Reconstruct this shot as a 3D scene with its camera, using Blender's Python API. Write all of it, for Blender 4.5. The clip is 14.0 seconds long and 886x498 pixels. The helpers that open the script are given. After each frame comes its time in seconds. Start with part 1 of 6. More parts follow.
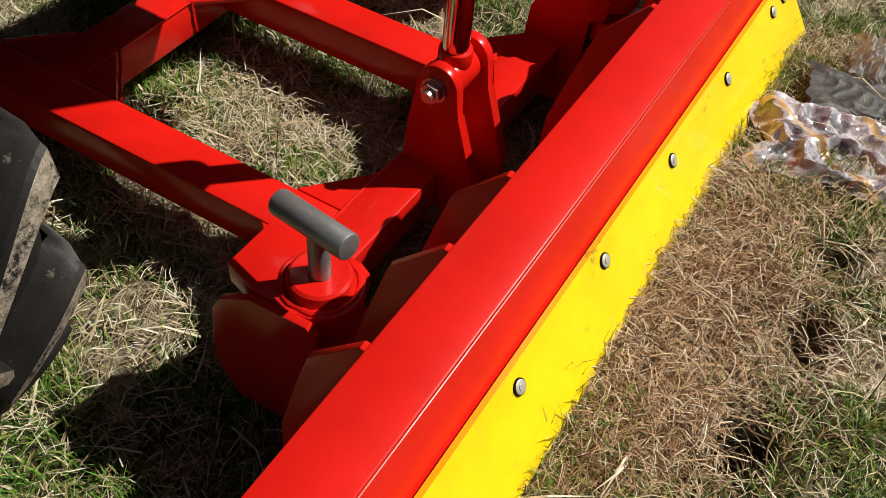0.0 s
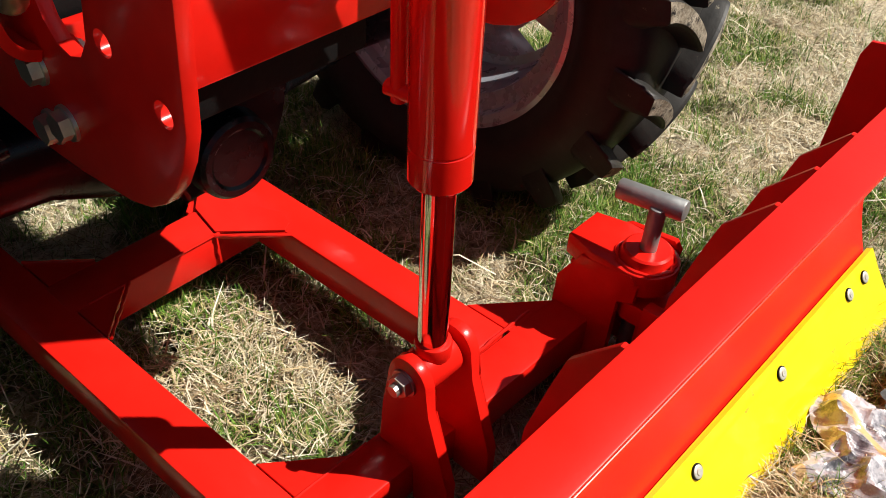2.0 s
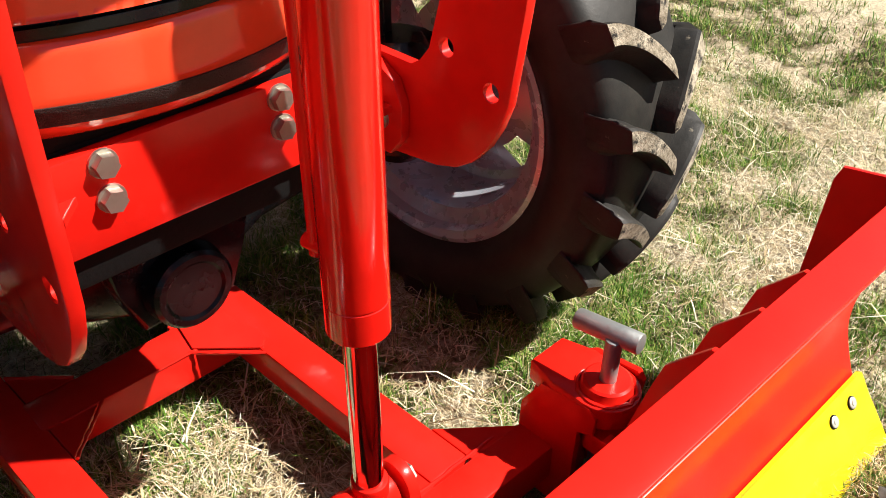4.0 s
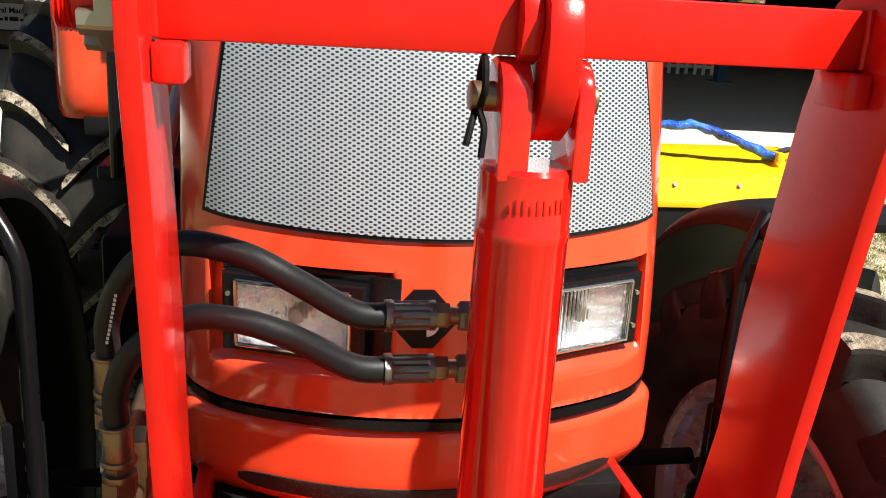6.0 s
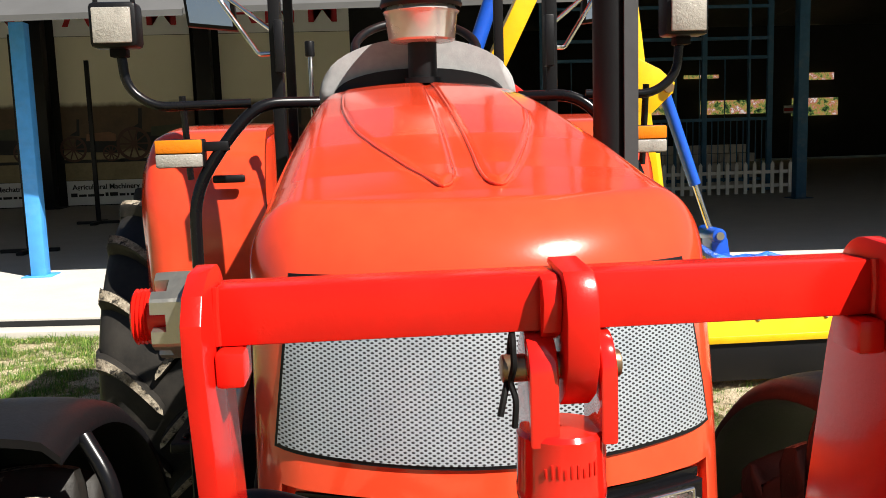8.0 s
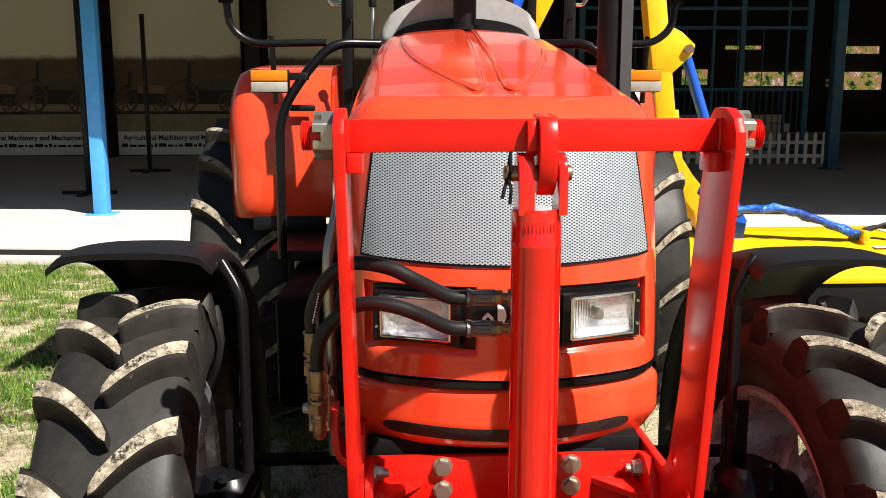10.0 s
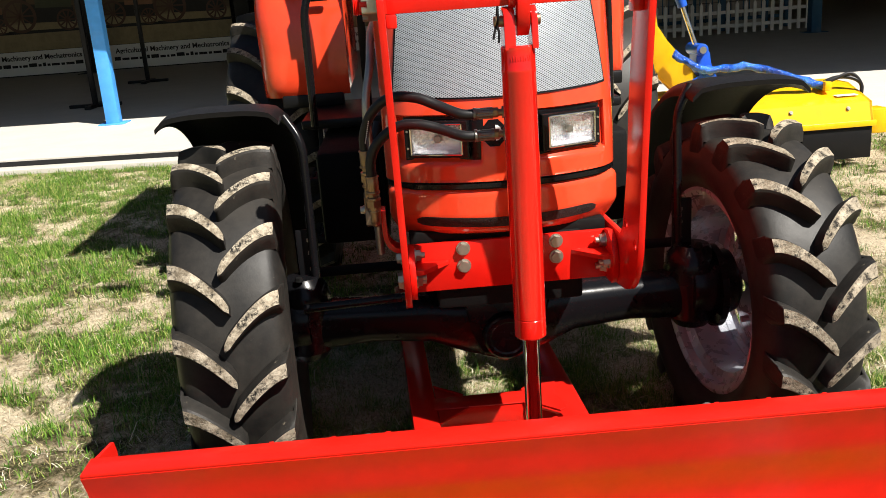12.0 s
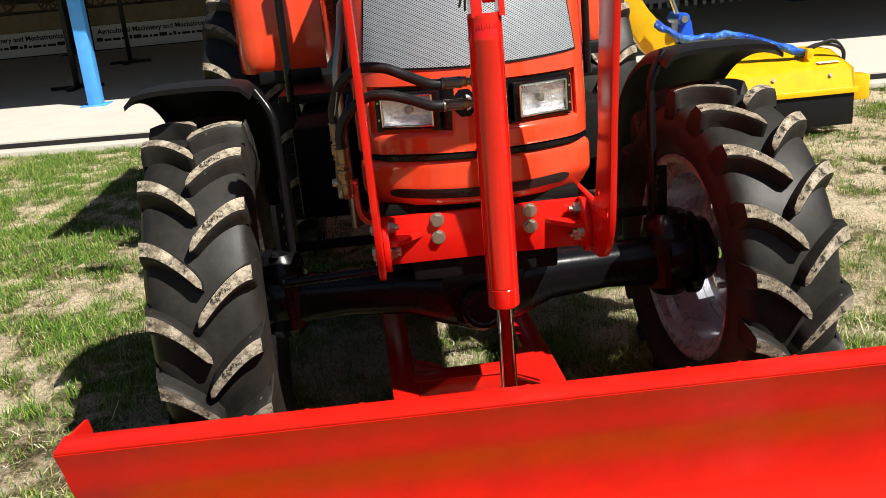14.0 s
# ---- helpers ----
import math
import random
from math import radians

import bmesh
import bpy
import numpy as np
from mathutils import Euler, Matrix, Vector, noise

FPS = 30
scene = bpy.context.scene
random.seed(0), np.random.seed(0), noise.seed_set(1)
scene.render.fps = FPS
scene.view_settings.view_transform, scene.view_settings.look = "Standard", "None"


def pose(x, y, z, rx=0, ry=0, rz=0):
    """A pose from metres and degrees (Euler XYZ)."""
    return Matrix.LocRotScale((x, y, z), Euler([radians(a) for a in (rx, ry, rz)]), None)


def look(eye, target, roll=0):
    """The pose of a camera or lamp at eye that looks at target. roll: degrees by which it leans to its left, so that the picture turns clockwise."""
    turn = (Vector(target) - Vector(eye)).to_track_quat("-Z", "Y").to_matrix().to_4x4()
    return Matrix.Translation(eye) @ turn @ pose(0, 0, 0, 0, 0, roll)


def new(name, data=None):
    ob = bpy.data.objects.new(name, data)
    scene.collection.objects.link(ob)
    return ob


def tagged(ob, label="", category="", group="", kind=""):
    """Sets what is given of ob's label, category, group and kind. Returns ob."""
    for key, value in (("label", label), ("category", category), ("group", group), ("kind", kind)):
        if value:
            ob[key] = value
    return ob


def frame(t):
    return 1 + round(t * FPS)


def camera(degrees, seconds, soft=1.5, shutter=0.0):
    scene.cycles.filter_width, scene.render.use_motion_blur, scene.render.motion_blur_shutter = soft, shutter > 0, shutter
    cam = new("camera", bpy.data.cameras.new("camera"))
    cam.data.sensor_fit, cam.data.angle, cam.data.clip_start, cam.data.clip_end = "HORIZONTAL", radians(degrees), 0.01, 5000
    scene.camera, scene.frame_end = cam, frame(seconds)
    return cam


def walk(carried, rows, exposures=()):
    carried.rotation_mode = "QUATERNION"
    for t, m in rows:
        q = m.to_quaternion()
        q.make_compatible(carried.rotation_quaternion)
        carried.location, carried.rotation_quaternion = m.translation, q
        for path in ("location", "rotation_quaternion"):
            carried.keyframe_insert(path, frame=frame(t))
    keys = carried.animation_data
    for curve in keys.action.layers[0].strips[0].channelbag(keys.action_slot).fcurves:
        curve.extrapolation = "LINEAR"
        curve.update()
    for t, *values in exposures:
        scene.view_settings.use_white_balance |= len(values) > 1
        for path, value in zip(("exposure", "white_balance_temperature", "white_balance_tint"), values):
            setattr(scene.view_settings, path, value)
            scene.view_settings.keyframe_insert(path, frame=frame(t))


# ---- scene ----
cam = camera(53.6, 14.0, soft=0.6)
PATH = [
    (0, (-0.925, -0.789, 1.167), (0.221, -0.219, -0.37), 7.0),
    (0.5, (-0.767, -0.788, 1.193), (0.33, -0.224, -0.381), 3.8),
    (1, (-0.609, -0.925, 1.18), (0.444, -0.133, -0.325), 1.8),
    (1.5, (-0.527, -0.99, 1.196), (0.483, -0.088, -0.276), -0.1),
    (2, (-0.604, -0.833, 1.225), (0.548, 0.147, -0.083), 3.3),
    (2.5, (-0.639, -0.705, 1.249), (0.658, 0.24, 0.055), 7.3),
    (2.7, (-0.627, -0.692, 1.255), (0.673, 0.239, 0.054), 7.7),
    (4.8, (-0.35, -1.019, 1.328), (0.632, 0.412, 0.336), -0.7),
    (5, (-0.324, -1.017, 1.333), (0.634, 0.493, 0.439), 1.8),
    (5.5, (-0.241, -0.977, 1.381), (0.375, 0.786, 0.664), 2.9),
    (6, (-0.185, -0.966, 1.44), (0.17, 0.921, 0.882), 3.4),
    (6.5, (-0.158, -0.982, 1.493), (0.068, 0.945, 1.011), 1.6),
    (7, (-0.155, -0.964, 1.55), (0.05, 0.99, 1.176), 0.5),
    (7.2, (-0.155, -0.966, 1.567), (0.047, 1.001, 1.26), -0.7),
    (9.3, (-0.147, -1.337, 1.52), (0.008, 0.641, 1.271), -2.0),
    (9.5, (-0.192, -1.424, 1.492), (-0.01, 0.547, 1.206), -0.9),
    (10, (-0.195, -1.601, 1.476), (-0.107, 0.368, 1.138), -0.1),
    (10.5, (-0.141, -1.825, 1.45), (-0.21, 0.112, 0.958), 0.1),
    (11, (-0.171, -1.976, 1.438), (-0.247, -0.041, 0.938), -1.1),
    (11.5, (-0.254, -2.137, 1.444), (-0.24, -0.231, 0.839), -4.7),
    (12, (-0.272, -2.245, 1.441), (-0.192, -0.329, 0.875), -4.2),
    (12.5, (-0.264, -2.27, 1.432), (-0.224, -0.368, 0.816), -4.2),
    (13, (-0.246, -2.276, 1.428), (-0.159, -0.372, 0.82), -4.9),
    (13.5, (-0.237, -2.267, 1.423), (-0.124, -0.369, 0.802), -4.8),
    (14, (-0.228, -2.249, 1.423), (-0.133, -0.349, 0.805), -5.2),
]
walk(cam, [(t, look(eye, target, roll)) for t, eye, target, roll in PATH], exposures=[(0.0, 0.15), (1.0, 0.28), (1.5, 0.25), (2.0, 0.75), (2.5, 1.25), (5.0, 1.25), (7.0, 0.98), (11.0, 1.0), (12.5, 0.86), (14.0, 0.7)])

# ---- light ----
SUN_AZ, SUN_EL = (0.707, -0.707), 49.5   # towards the sun: across and ahead of the tractor's nose
world = bpy.data.worlds.new("sky")
scene.world = world
world.use_nodes = True
wn = world.node_tree.nodes
sky = wn.new("ShaderNodeTexSky")
sky.sky_type = "NISHITA"
sky.sun_disc = False
sky.sun_elevation = radians(SUN_EL)
sky.sun_rotation = math.atan2(SUN_AZ[0], SUN_AZ[1])
wn["Background"].inputs["Strength"].default_value = 0.029
world.node_tree.links.new(sky.outputs[0], wn["Background"].inputs["Color"])
sun_data = bpy.data.lights.new("sun", "SUN")
sun_data.energy, sun_data.angle, sun_data.color = 5.0, radians(0.53), (1.0, 0.95, 0.87)
sun = new("sun", sun_data)
sun_dir = Vector((SUN_AZ[0], SUN_AZ[1], math.tan(radians(SUN_EL)) * math.hypot(*SUN_AZ)))
sun.matrix_world = look(sun_dir.normalized() * 30, (0, 0, 0))


# ---- materials ----
class Nodes:
    """A small node builder round one material."""

    def __init__(self, name):
        self.mat = bpy.data.materials.new(name)
        self.mat.use_nodes = True
        self.tree = self.mat.node_tree
        self.bsdf = self.tree.nodes["Principled BSDF"]
        self.coord = self.tree.nodes.new("ShaderNodeTexCoord")

    def add(self, kind, **values):
        node = self.tree.nodes.new("ShaderNode" + kind)
        for key, value in values.items():
            node.inputs[key.replace("_", " ")].default_value = value
        return node

    def link(self, a, b):
        self.tree.links.new(a, b)

    def noise(self, scale, detail=6.0, rough=0.6, source=None):
        node = self.add("TexNoise", Scale=scale, Detail=detail, Roughness=rough)
        self.link(source or self.coord.outputs["Object"], node.inputs["Vector"])
        return node.outputs["Fac"]

    def ramp(self, fac, stops):
        node = self.tree.nodes.new("ShaderNodeValToRGB")
        els = node.color_ramp.elements
        while len(els) < len(stops):
            els.new(0.5)
        for el, (pos, col) in zip(els, stops):
            el.position, el.color = pos, (*col, 1) if len(col) == 3 else col
        self.link(fac, node.inputs["Fac"])
        return node.outputs["Color"]

    def mix(self, fac, a, b, blend="MIX"):
        node = self.tree.nodes.new("ShaderNodeMix")
        node.data_type, node.blend_type = "RGBA", blend
        for key, value in ((0, fac), (6, a), (7, b)):
            if isinstance(value, (int, float)):
                node.inputs[key].default_value = value
            elif isinstance(value, tuple):
                node.inputs[key].default_value = (*value, 1)
            else:
                self.link(value, node.inputs[key])
        return node.outputs[2]

    def math(self, op, a, b=0.0):
        node = self.tree.nodes.new("ShaderNodeMath")
        node.operation = op
        for n, value in enumerate((a, b)):
            if isinstance(value, (int, float)):
                node.inputs[n].default_value = value
            else:
                self.link(value, node.inputs[n])
        return node.outputs[0]

    def bump(self, height, strength, distance=0.01):
        node = self.add("Bump", Strength=strength, Distance=distance)
        self.link(height, node.inputs["Height"])
        self.link(node.outputs[0], self.bsdf.inputs["Normal"])

    def set(self, **values):
        for key, value in values.items():
            key = key.replace("_", " ")
            if isinstance(value, (int, float)):
                self.bsdf.inputs[key].default_value = value
            elif isinstance(value, tuple):
                self.bsdf.inputs[key].default_value = (*value, 1)
            else:
                self.link(value, self.bsdf.inputs[key])
        return self


def paint(name, colour, rough=0.28, dust=0.08, dust_colour=(0.42, 0.33, 0.24), peel=0.05, coat=0.3, wear=(0.5, 0.8), scuffs=0.0, spatter=0.0, shine=0.4):
    """Sprayed enamel: slight mottling, dust film, orange peel."""
    n = Nodes(name)
    mottle = n.noise(9, 4)
    dark = tuple(c * 0.86 for c in colour)
    base = n.mix(n.ramp(mottle, [(0.35, (0, 0, 0)), (0.65, (1, 1, 1))]), dark, colour)
    film = n.math("MULTIPLY", n.ramp(n.noise(3.2, 8, 0.72), [(wear[0], (0, 0, 0)), (wear[1], (1, 1, 1))]), dust)
    tone = n.mix(film, base, dust_colour)
    if scuffs:
        # long fine scratches and small rubbed brown patches
        stretch = n.add("Mapping", Scale=(7.0, 90.0, 60.0), Rotation=(0.0, 0.25, 0.5))
        n.link(n.coord.outputs["Object"], stretch.inputs["Vector"])
        lines = n.ramp(n.noise(1.0, 5, 0.6, stretch.outputs[0]), [(0.66, (0, 0, 0)), (0.72, (1, 1, 1))])
        rubbed = n.ramp(n.noise(11, 9, 0.78), [(0.605, (0, 0, 0)), (0.66, (1, 1, 1))])
        tone = n.mix(n.math("MULTIPLY", lines, 0.5 * scuffs), tone, (0.55, 0.33, 0.03))
        tone = n.mix(n.math("MULTIPLY", rubbed, 0.8 * scuffs), tone, (0.24, 0.12, 0.03))
    n.set(Base_Color=tone, Coat_Weight=coat, Coat_Roughness=0.08, Specular_IOR_Level=shine)
    n.set(Roughness=n.math("ADD", n.math("MULTIPLY", n.noise(14, 6), 0.06), rough - 0.03))
    relief = n.noise(160, 3)
    if spatter:
        # drops of weld spatter under the paint, here and there
        drops = n.ramp(n.noise(120, 2), [(0.62, (0, 0, 0)), (0.72, (1, 1, 1))])
        where = n.ramp(n.noise(5, 3), [(0.56, (0, 0, 0)), (0.64, (1, 1, 1))])
        relief = n.math("ADD", relief, n.math("MULTIPLY", n.math("MULTIPLY", drops, where), spatter))
    n.bump(relief, peel, 0.004)
    return n.mat


def plain(name, colour, rough=0.5, metal=0.0, grain=60.0, bump=0.15, vary=0.25, distance=0.004, shine=0.4):
    n = Nodes(name)
    n.set(Specular_IOR_Level=shine)
    dark = tuple(c * (1 - vary) for c in colour)
    tone = n.mix(n.noise(grain * 0.2, 6), dark, tuple(min(1.0, c * (1 + vary)) for c in colour))
    n.set(Base_Color=tone, Metallic=metal, Roughness=n.math("ADD", n.math("MULTIPLY", n.noise(grain * 0.5), 0.2), rough - 0.1))
    n.bump(n.noise(grain, 6), bump, distance)
    return n.mat


RED = paint("red_enamel", (0.66, 0.011, 0.006), 0.25, 0.02, coat=0.12, spatter=2.0, shine=0.28)
CYLINDER_RED = paint("glossy_red_enamel", (0.68, 0.011, 0.006), 0.14, 0.0, coat=0.8, peel=0.015)
BLADE_RED = paint("blade_red_enamel", (0.70, 0.012, 0.006), 0.32, 0.01, coat=0.05, shine=0.25, peel=0.03, spatter=3.0)
ORANGE = paint("orange_red_enamel", (0.84, 0.066, 0.022), 0.16, 0.03, peel=0.02, coat=0.6)
YELLOW = paint("yellow_enamel", (0.92, 0.66, 0.004), 0.33, 0.12, (0.4, 0.26, 0.1), scuffs=0.8)
MOWER_YELLOW = paint("mower_yellow", (0.88, 0.50, 0.004), 0.35, 0.05)
BLUE = paint("blue_enamel", (0.012, 0.10, 0.62), 0.35, 0.04)
POST_BLUE = paint("pale_blue_paint", (0.075, 0.37, 0.88), 0.5, 0.12, (0.6, 0.66, 0.7), 0.2, 0.0)
GATE_BLUE = paint("gate_blue_paint", (0.03, 0.11, 0.20), 0.6, 0.2, coat=0.0)
BLACK = plain("black_plastic", (0.006, 0.006, 0.007), 0.42, grain=240, bump=0.1, shine=0.25)
BLACK_GLOSS = plain("black_gloss_paint", (0.005, 0.005, 0.006), 0.26, grain=40, bump=0.08, shine=0.28)
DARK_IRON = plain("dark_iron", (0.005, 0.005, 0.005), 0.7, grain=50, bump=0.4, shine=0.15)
ZINC = plain("zinc_plate", (0.46, 0.44, 0.38), 0.38, 0.9, 90, 0.2)
BRASSY = plain("yellow_zinc_plate", (0.30, 0.205, 0.125), 0.36, 0.85, 90, 0.2, 0.4)
STEEL = plain("bare_steel", (0.36, 0.37, 0.36), 0.45, 0.75, 70, 0.25, 0.35)
CRIMP = plain("crimped_steel", (0.20, 0.185, 0.16), 0.36, 0.8, 70, 0.3, 0.4)
PALE_STEEL = plain("pale_bolt_steel", (0.55, 0.54, 0.48), 0.45, 0.5, 90, 0.25)
CHROME = plain("chrome", (0.72, 0.70, 0.70), 0.1, 1.0, 200, 0.01, 0.05)
RUBBER = plain("hose_rubber", (0.006, 0.006, 0.007), 0.46, grain=300, bump=0.08)
RIM_GREY = plain("rim_grey_paint", (0.42, 0.44, 0.50), 0.28, 0.5, 40, 0.05, 0.1)
CONCRETE = None
WHITE = plain("white_board", (0.80, 0.80, 0.78), 0.6, grain=30, bump=0.05, vary=0.06)
WHITE_PAINT = plain("white_paint", (0.78, 0.77, 0.74), 0.55, grain=50, bump=0.1, vary=0.08)
INK = plain("black_print", (0.015, 0.015, 0.016), 0.6, grain=30, bump=0.0)
RED_PRINT = plain("red_print", (0.42, 0.012, 0.02), 0.55, grain=30, bump=0.0)
SHED = plain("shaded_shed_wall", (0.012, 0.012, 0.012), 0.8, grain=8, bump=0.3, vary=0.4)
ROOFING = plain("roof_sheet", (0.10, 0.10, 0.10), 0.6, grain=10, bump=0.2)
AMBER = plain("amber_lens", (0.75, 0.20, 0.008), 0.18, grain=120, bump=0.25)
CLEAR_LENS = plain("clear_lens", (0.34, 0.32, 0.28), 0.16, grain=160, bump=0.5, vary=0.4)


def tyre_rubber(name, mud):
    """Black rubber with a thin dusty bloom; mud: dried earth on the worn faces."""
    n = Nodes(name)
    base = n.mix(n.noise(14, 8, 0.7), (0.005, 0.005, 0.005), (0.014, 0.0135, 0.013))
    bloom = n.ramp(n.noise(5, 7, 0.7), [(0.36, (0, 0, 0)), (0.66, (1, 1, 1))])
    base = n.mix(n.math("MULTIPLY", bloom, 0.36), base, (0.075, 0.065, 0.053))
    specks = n.ramp(n.noise(34, 10, 0.78), [(0.66 - 0.25 * mud, (0, 0, 0)), (0.70 - 0.2 * mud, (1, 1, 1))])
    dirt = n.mix(n.ramp(n.noise(22, 8, 0.75), [(0.40, (0, 0, 0)), (0.62, (1, 1, 1))]), (0.16, 0.13, 0.09), (0.54, 0.47, 0.36))
    n.set(Base_Color=n.mix(n.math("MULTIPLY", specks, 0.35 + 0.6 * mud), base, dirt), Specular_IOR_Level=0.26 - 0.04 * mud)
    n.set(Roughness=n.math("ADD", n.math("MULTIPLY", n.noise(9, 6), 0.25), 0.36 + 0.4 * mud))
    n.bump(n.noise(120 if mud else 70, 8, 0.7), 0.75 * mud + 0.10, 0.006)
    return n.mat


TYRE, LUG_SIDE, LUG_TOP = tyre_rubber("tyre_rubber", 0.0), tyre_rubber("lug_rubber", 0.08), tyre_rubber("muddy_rubber", 1.0)


def mesh_material():
    """Expanded-metal grille: silver strands round dark lens-shaped holes, in rows set off by half."""
    n = Nodes("grille_expanded_metal")
    sep = n.add("SeparateXYZ")
    n.link(n.coord.outputs["Object"], sep.inputs[0])
    u = n.math("MULTIPLY", sep.outputs["X"], math.pi / 0.0048)
    v = n.math("MULTIPLY", sep.outputs["Z"], math.pi / 0.0029)
    field = n.math("ADD", n.math("COSINE", u), n.math("COSINE", v))
    holes = n.math("ABSOLUTE", field)
    mask = n.ramp(n.math("MULTIPLY", holes, 0.5), [(0.50, (1, 1, 1)), (0.64, (0, 0, 0))])
    n.set(Base_Color=n.mix(mask, (0.012, 0.012, 0.013), n.mix(n.noise(30), (0.29, 0.33, 0.37), (0.42, 0.46, 0.49))), Metallic=n.math("MULTIPLY", mask, 0.2), Roughness=0.42)
    n.bump(mask, 0.5, 0.0012)
    return n.mat


GRILLE = mesh_material()


def lamp_reflector():
    n = Nodes("headlamp_reflector")
    n.set(Base_Color=n.mix(n.noise(40, 3), (0.84, 0.84, 0.86), (0.96, 0.96, 0.96)), Metallic=0.8, Roughness=0.10)
    flat = n.add("Mapping", Scale=(1.0, 0.0, 0.42))
    n.link(n.coord.outputs["Object"], flat.inputs["Vector"])
    n.bump(n.noise(150, 3, 0.6, flat.outputs[0]), 1.0, 0.006)
    return n.mat


REFLECTOR = lamp_reflector()


def glass_material():
    n = Nodes("lens_glass")
    sep = n.add("SeparateXYZ")
    n.link(n.coord.outputs["Object"], sep.inputs[0])
    n.set(Base_Color=(0.95, 0.96, 0.97), Roughness=0.04, Transmission_Weight=1.0, IOR=1.45)
    n.bump(n.math("SINE", n.math("MULTIPLY", sep.outputs["X"], 1100.0)), 0.2, 0.0008)
    return n.mat


GLASS = glass_material()


def ground_material(name, stops, clods):
    """Loose earth: crumbs, clods and broad changes of tone."""
    n = Nodes(name)
    o = n.coord.outputs["Object"]
    fine, mid, wide = n.noise(70, 10, 0.75, o), n.noise(13, 8, 0.65, o), n.noise(1.6, 6, 0.6, o)
    tone = n.ramp(n.math("ADD", n.math("MULTIPLY", fine, 0.75), n.math("MULTIPLY", wide, 0.25)), stops)
    n.set(Base_Color=tone, Roughness=0.95, Specular_IOR_Level=0.15)
    n.bump(n.math("ADD", fine, mid), clods, 0.03)
    return n.mat


def concrete_material():
    n = Nodes("concrete")
    tone = n.mix(n.noise(2.2, 8, 0.7), (0.46, 0.43, 0.38), (0.66, 0.62, 0.55))
    n.set(Base_Color=n.mix(n.math("MULTIPLY", n.noise(40, 8, 0.7), 0.4), tone, (0.25, 0.22, 0.19)), Roughness=0.85)
    n.bump(n.noise(60, 8), 0.3, 0.01)
    return n.mat


def island_material(name, stops, rough=0.7, trans=0.0):
    """One tone for each blade, picked by its random value."""
    n = Nodes(name)
    geo = n.add("NewGeometry")
    tone = n.ramp(geo.outputs["Random Per Island"], stops)
    n.set(Base_Color=n.mix(n.noise(50, 3), tone, n.mix(0.5, tone, (0.02, 0.02, 0.01))), Roughness=rough, Specular_IOR_Level=0.25)
    return n.mat




def near_soil():
    """Dark matted turf soil, also painted shade between clumps, that thins out into pale sand; its share is stored with
    the ground.
    """
    n = Nodes("turf_and_sand")
    o = n.coord.outputs["Object"]
    fine, mid, wide = n.noise(70, 10, 0.75, o), n.noise(13, 8, 0.65, o), n.noise(1.6, 6, 0.6, o)
    grade = n.math("ADD", n.math("MULTIPLY", fine, 0.75), n.math("MULTIPLY", wide, 0.25))
    sand = n.ramp(grade, [(0.36, (0.12, 0.085, 0.05)), (0.44, (0.44, 0.34, 0.21)), (0.55, (0.85, 0.73, 0.53))])
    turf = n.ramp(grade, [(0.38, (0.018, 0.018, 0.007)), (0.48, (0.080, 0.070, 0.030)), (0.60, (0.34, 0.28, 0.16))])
    turf_and_shade = n.tree.nodes.new("ShaderNodeAttribute")
    turf_and_shade.attribute_name = "turf_and_shade"
    ragged = n.math("ADD", turf_and_shade.outputs["Fac"], n.math("MULTIPLY", n.math("SUBTRACT", n.math("ADD", fine, n.noise(28, 8, 0.7, o)), 1.0), 1.5))
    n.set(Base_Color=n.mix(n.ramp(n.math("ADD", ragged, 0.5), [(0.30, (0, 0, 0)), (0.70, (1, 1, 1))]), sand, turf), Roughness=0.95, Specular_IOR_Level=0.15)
    n.bump(n.math("ADD", fine, mid), 1.0, 0.03)
    return n.mat


NEAR_SOIL = near_soil()
FAR_SOIL = ground_material("far_field", [(0.38, (0.03, 0.045, 0.012)), (0.46, (0.11, 0.125, 0.04)), (0.52, (0.30, 0.26, 0.13)), (0.60, (0.66, 0.56, 0.38))], 0.8)
CONCRETE = concrete_material()
GRASS = island_material("grass_blades", [(0.0, (0.035, 0.12, 0.008)), (0.35, (0.10, 0.26, 0.018)), (0.68, (0.22, 0.37, 0.045)), (0.88, (0.46, 0.46, 0.13)), (1.0, (0.72, 0.62, 0.36))])
STRAW = island_material("dry_straw", [(0.0, (0.16, 0.10, 0.05)), (0.3, (0.50, 0.38, 0.21)), (0.6, (0.78, 0.66, 0.43)), (1.0, (0.92, 0.86, 0.68))], 0.8)
LAWN = island_material("lawn_blades", [(0.0, (0.035, 0.11, 0.008)), (0.5, (0.11, 0.26, 0.020)), (0.85, (0.24, 0.40, 0.05)), (1.0, (0.52, 0.50, 0.17))])
BROWN_STRAW = island_material("brown_straw", [(0.0, (0.05, 0.025, 0.012)), (0.35, (0.20, 0.10, 0.04)), (0.60, (0.50, 0.30, 0.14)), (1.0, (0.90, 0.74, 0.50))], 0.85)


# ---- building helpers ----
def finish(bm, smooth=True, angle=35):
    bmesh.ops.recalc_face_normals(bm, faces=bm.faces)
    if smooth:
        limit = radians(angle)
        for f in bm.faces:
            f.smooth = True
        for e in bm.edges:
            if len(e.link_faces) == 2 and e.calc_face_angle(0.0) > limit:
                e.smooth = False


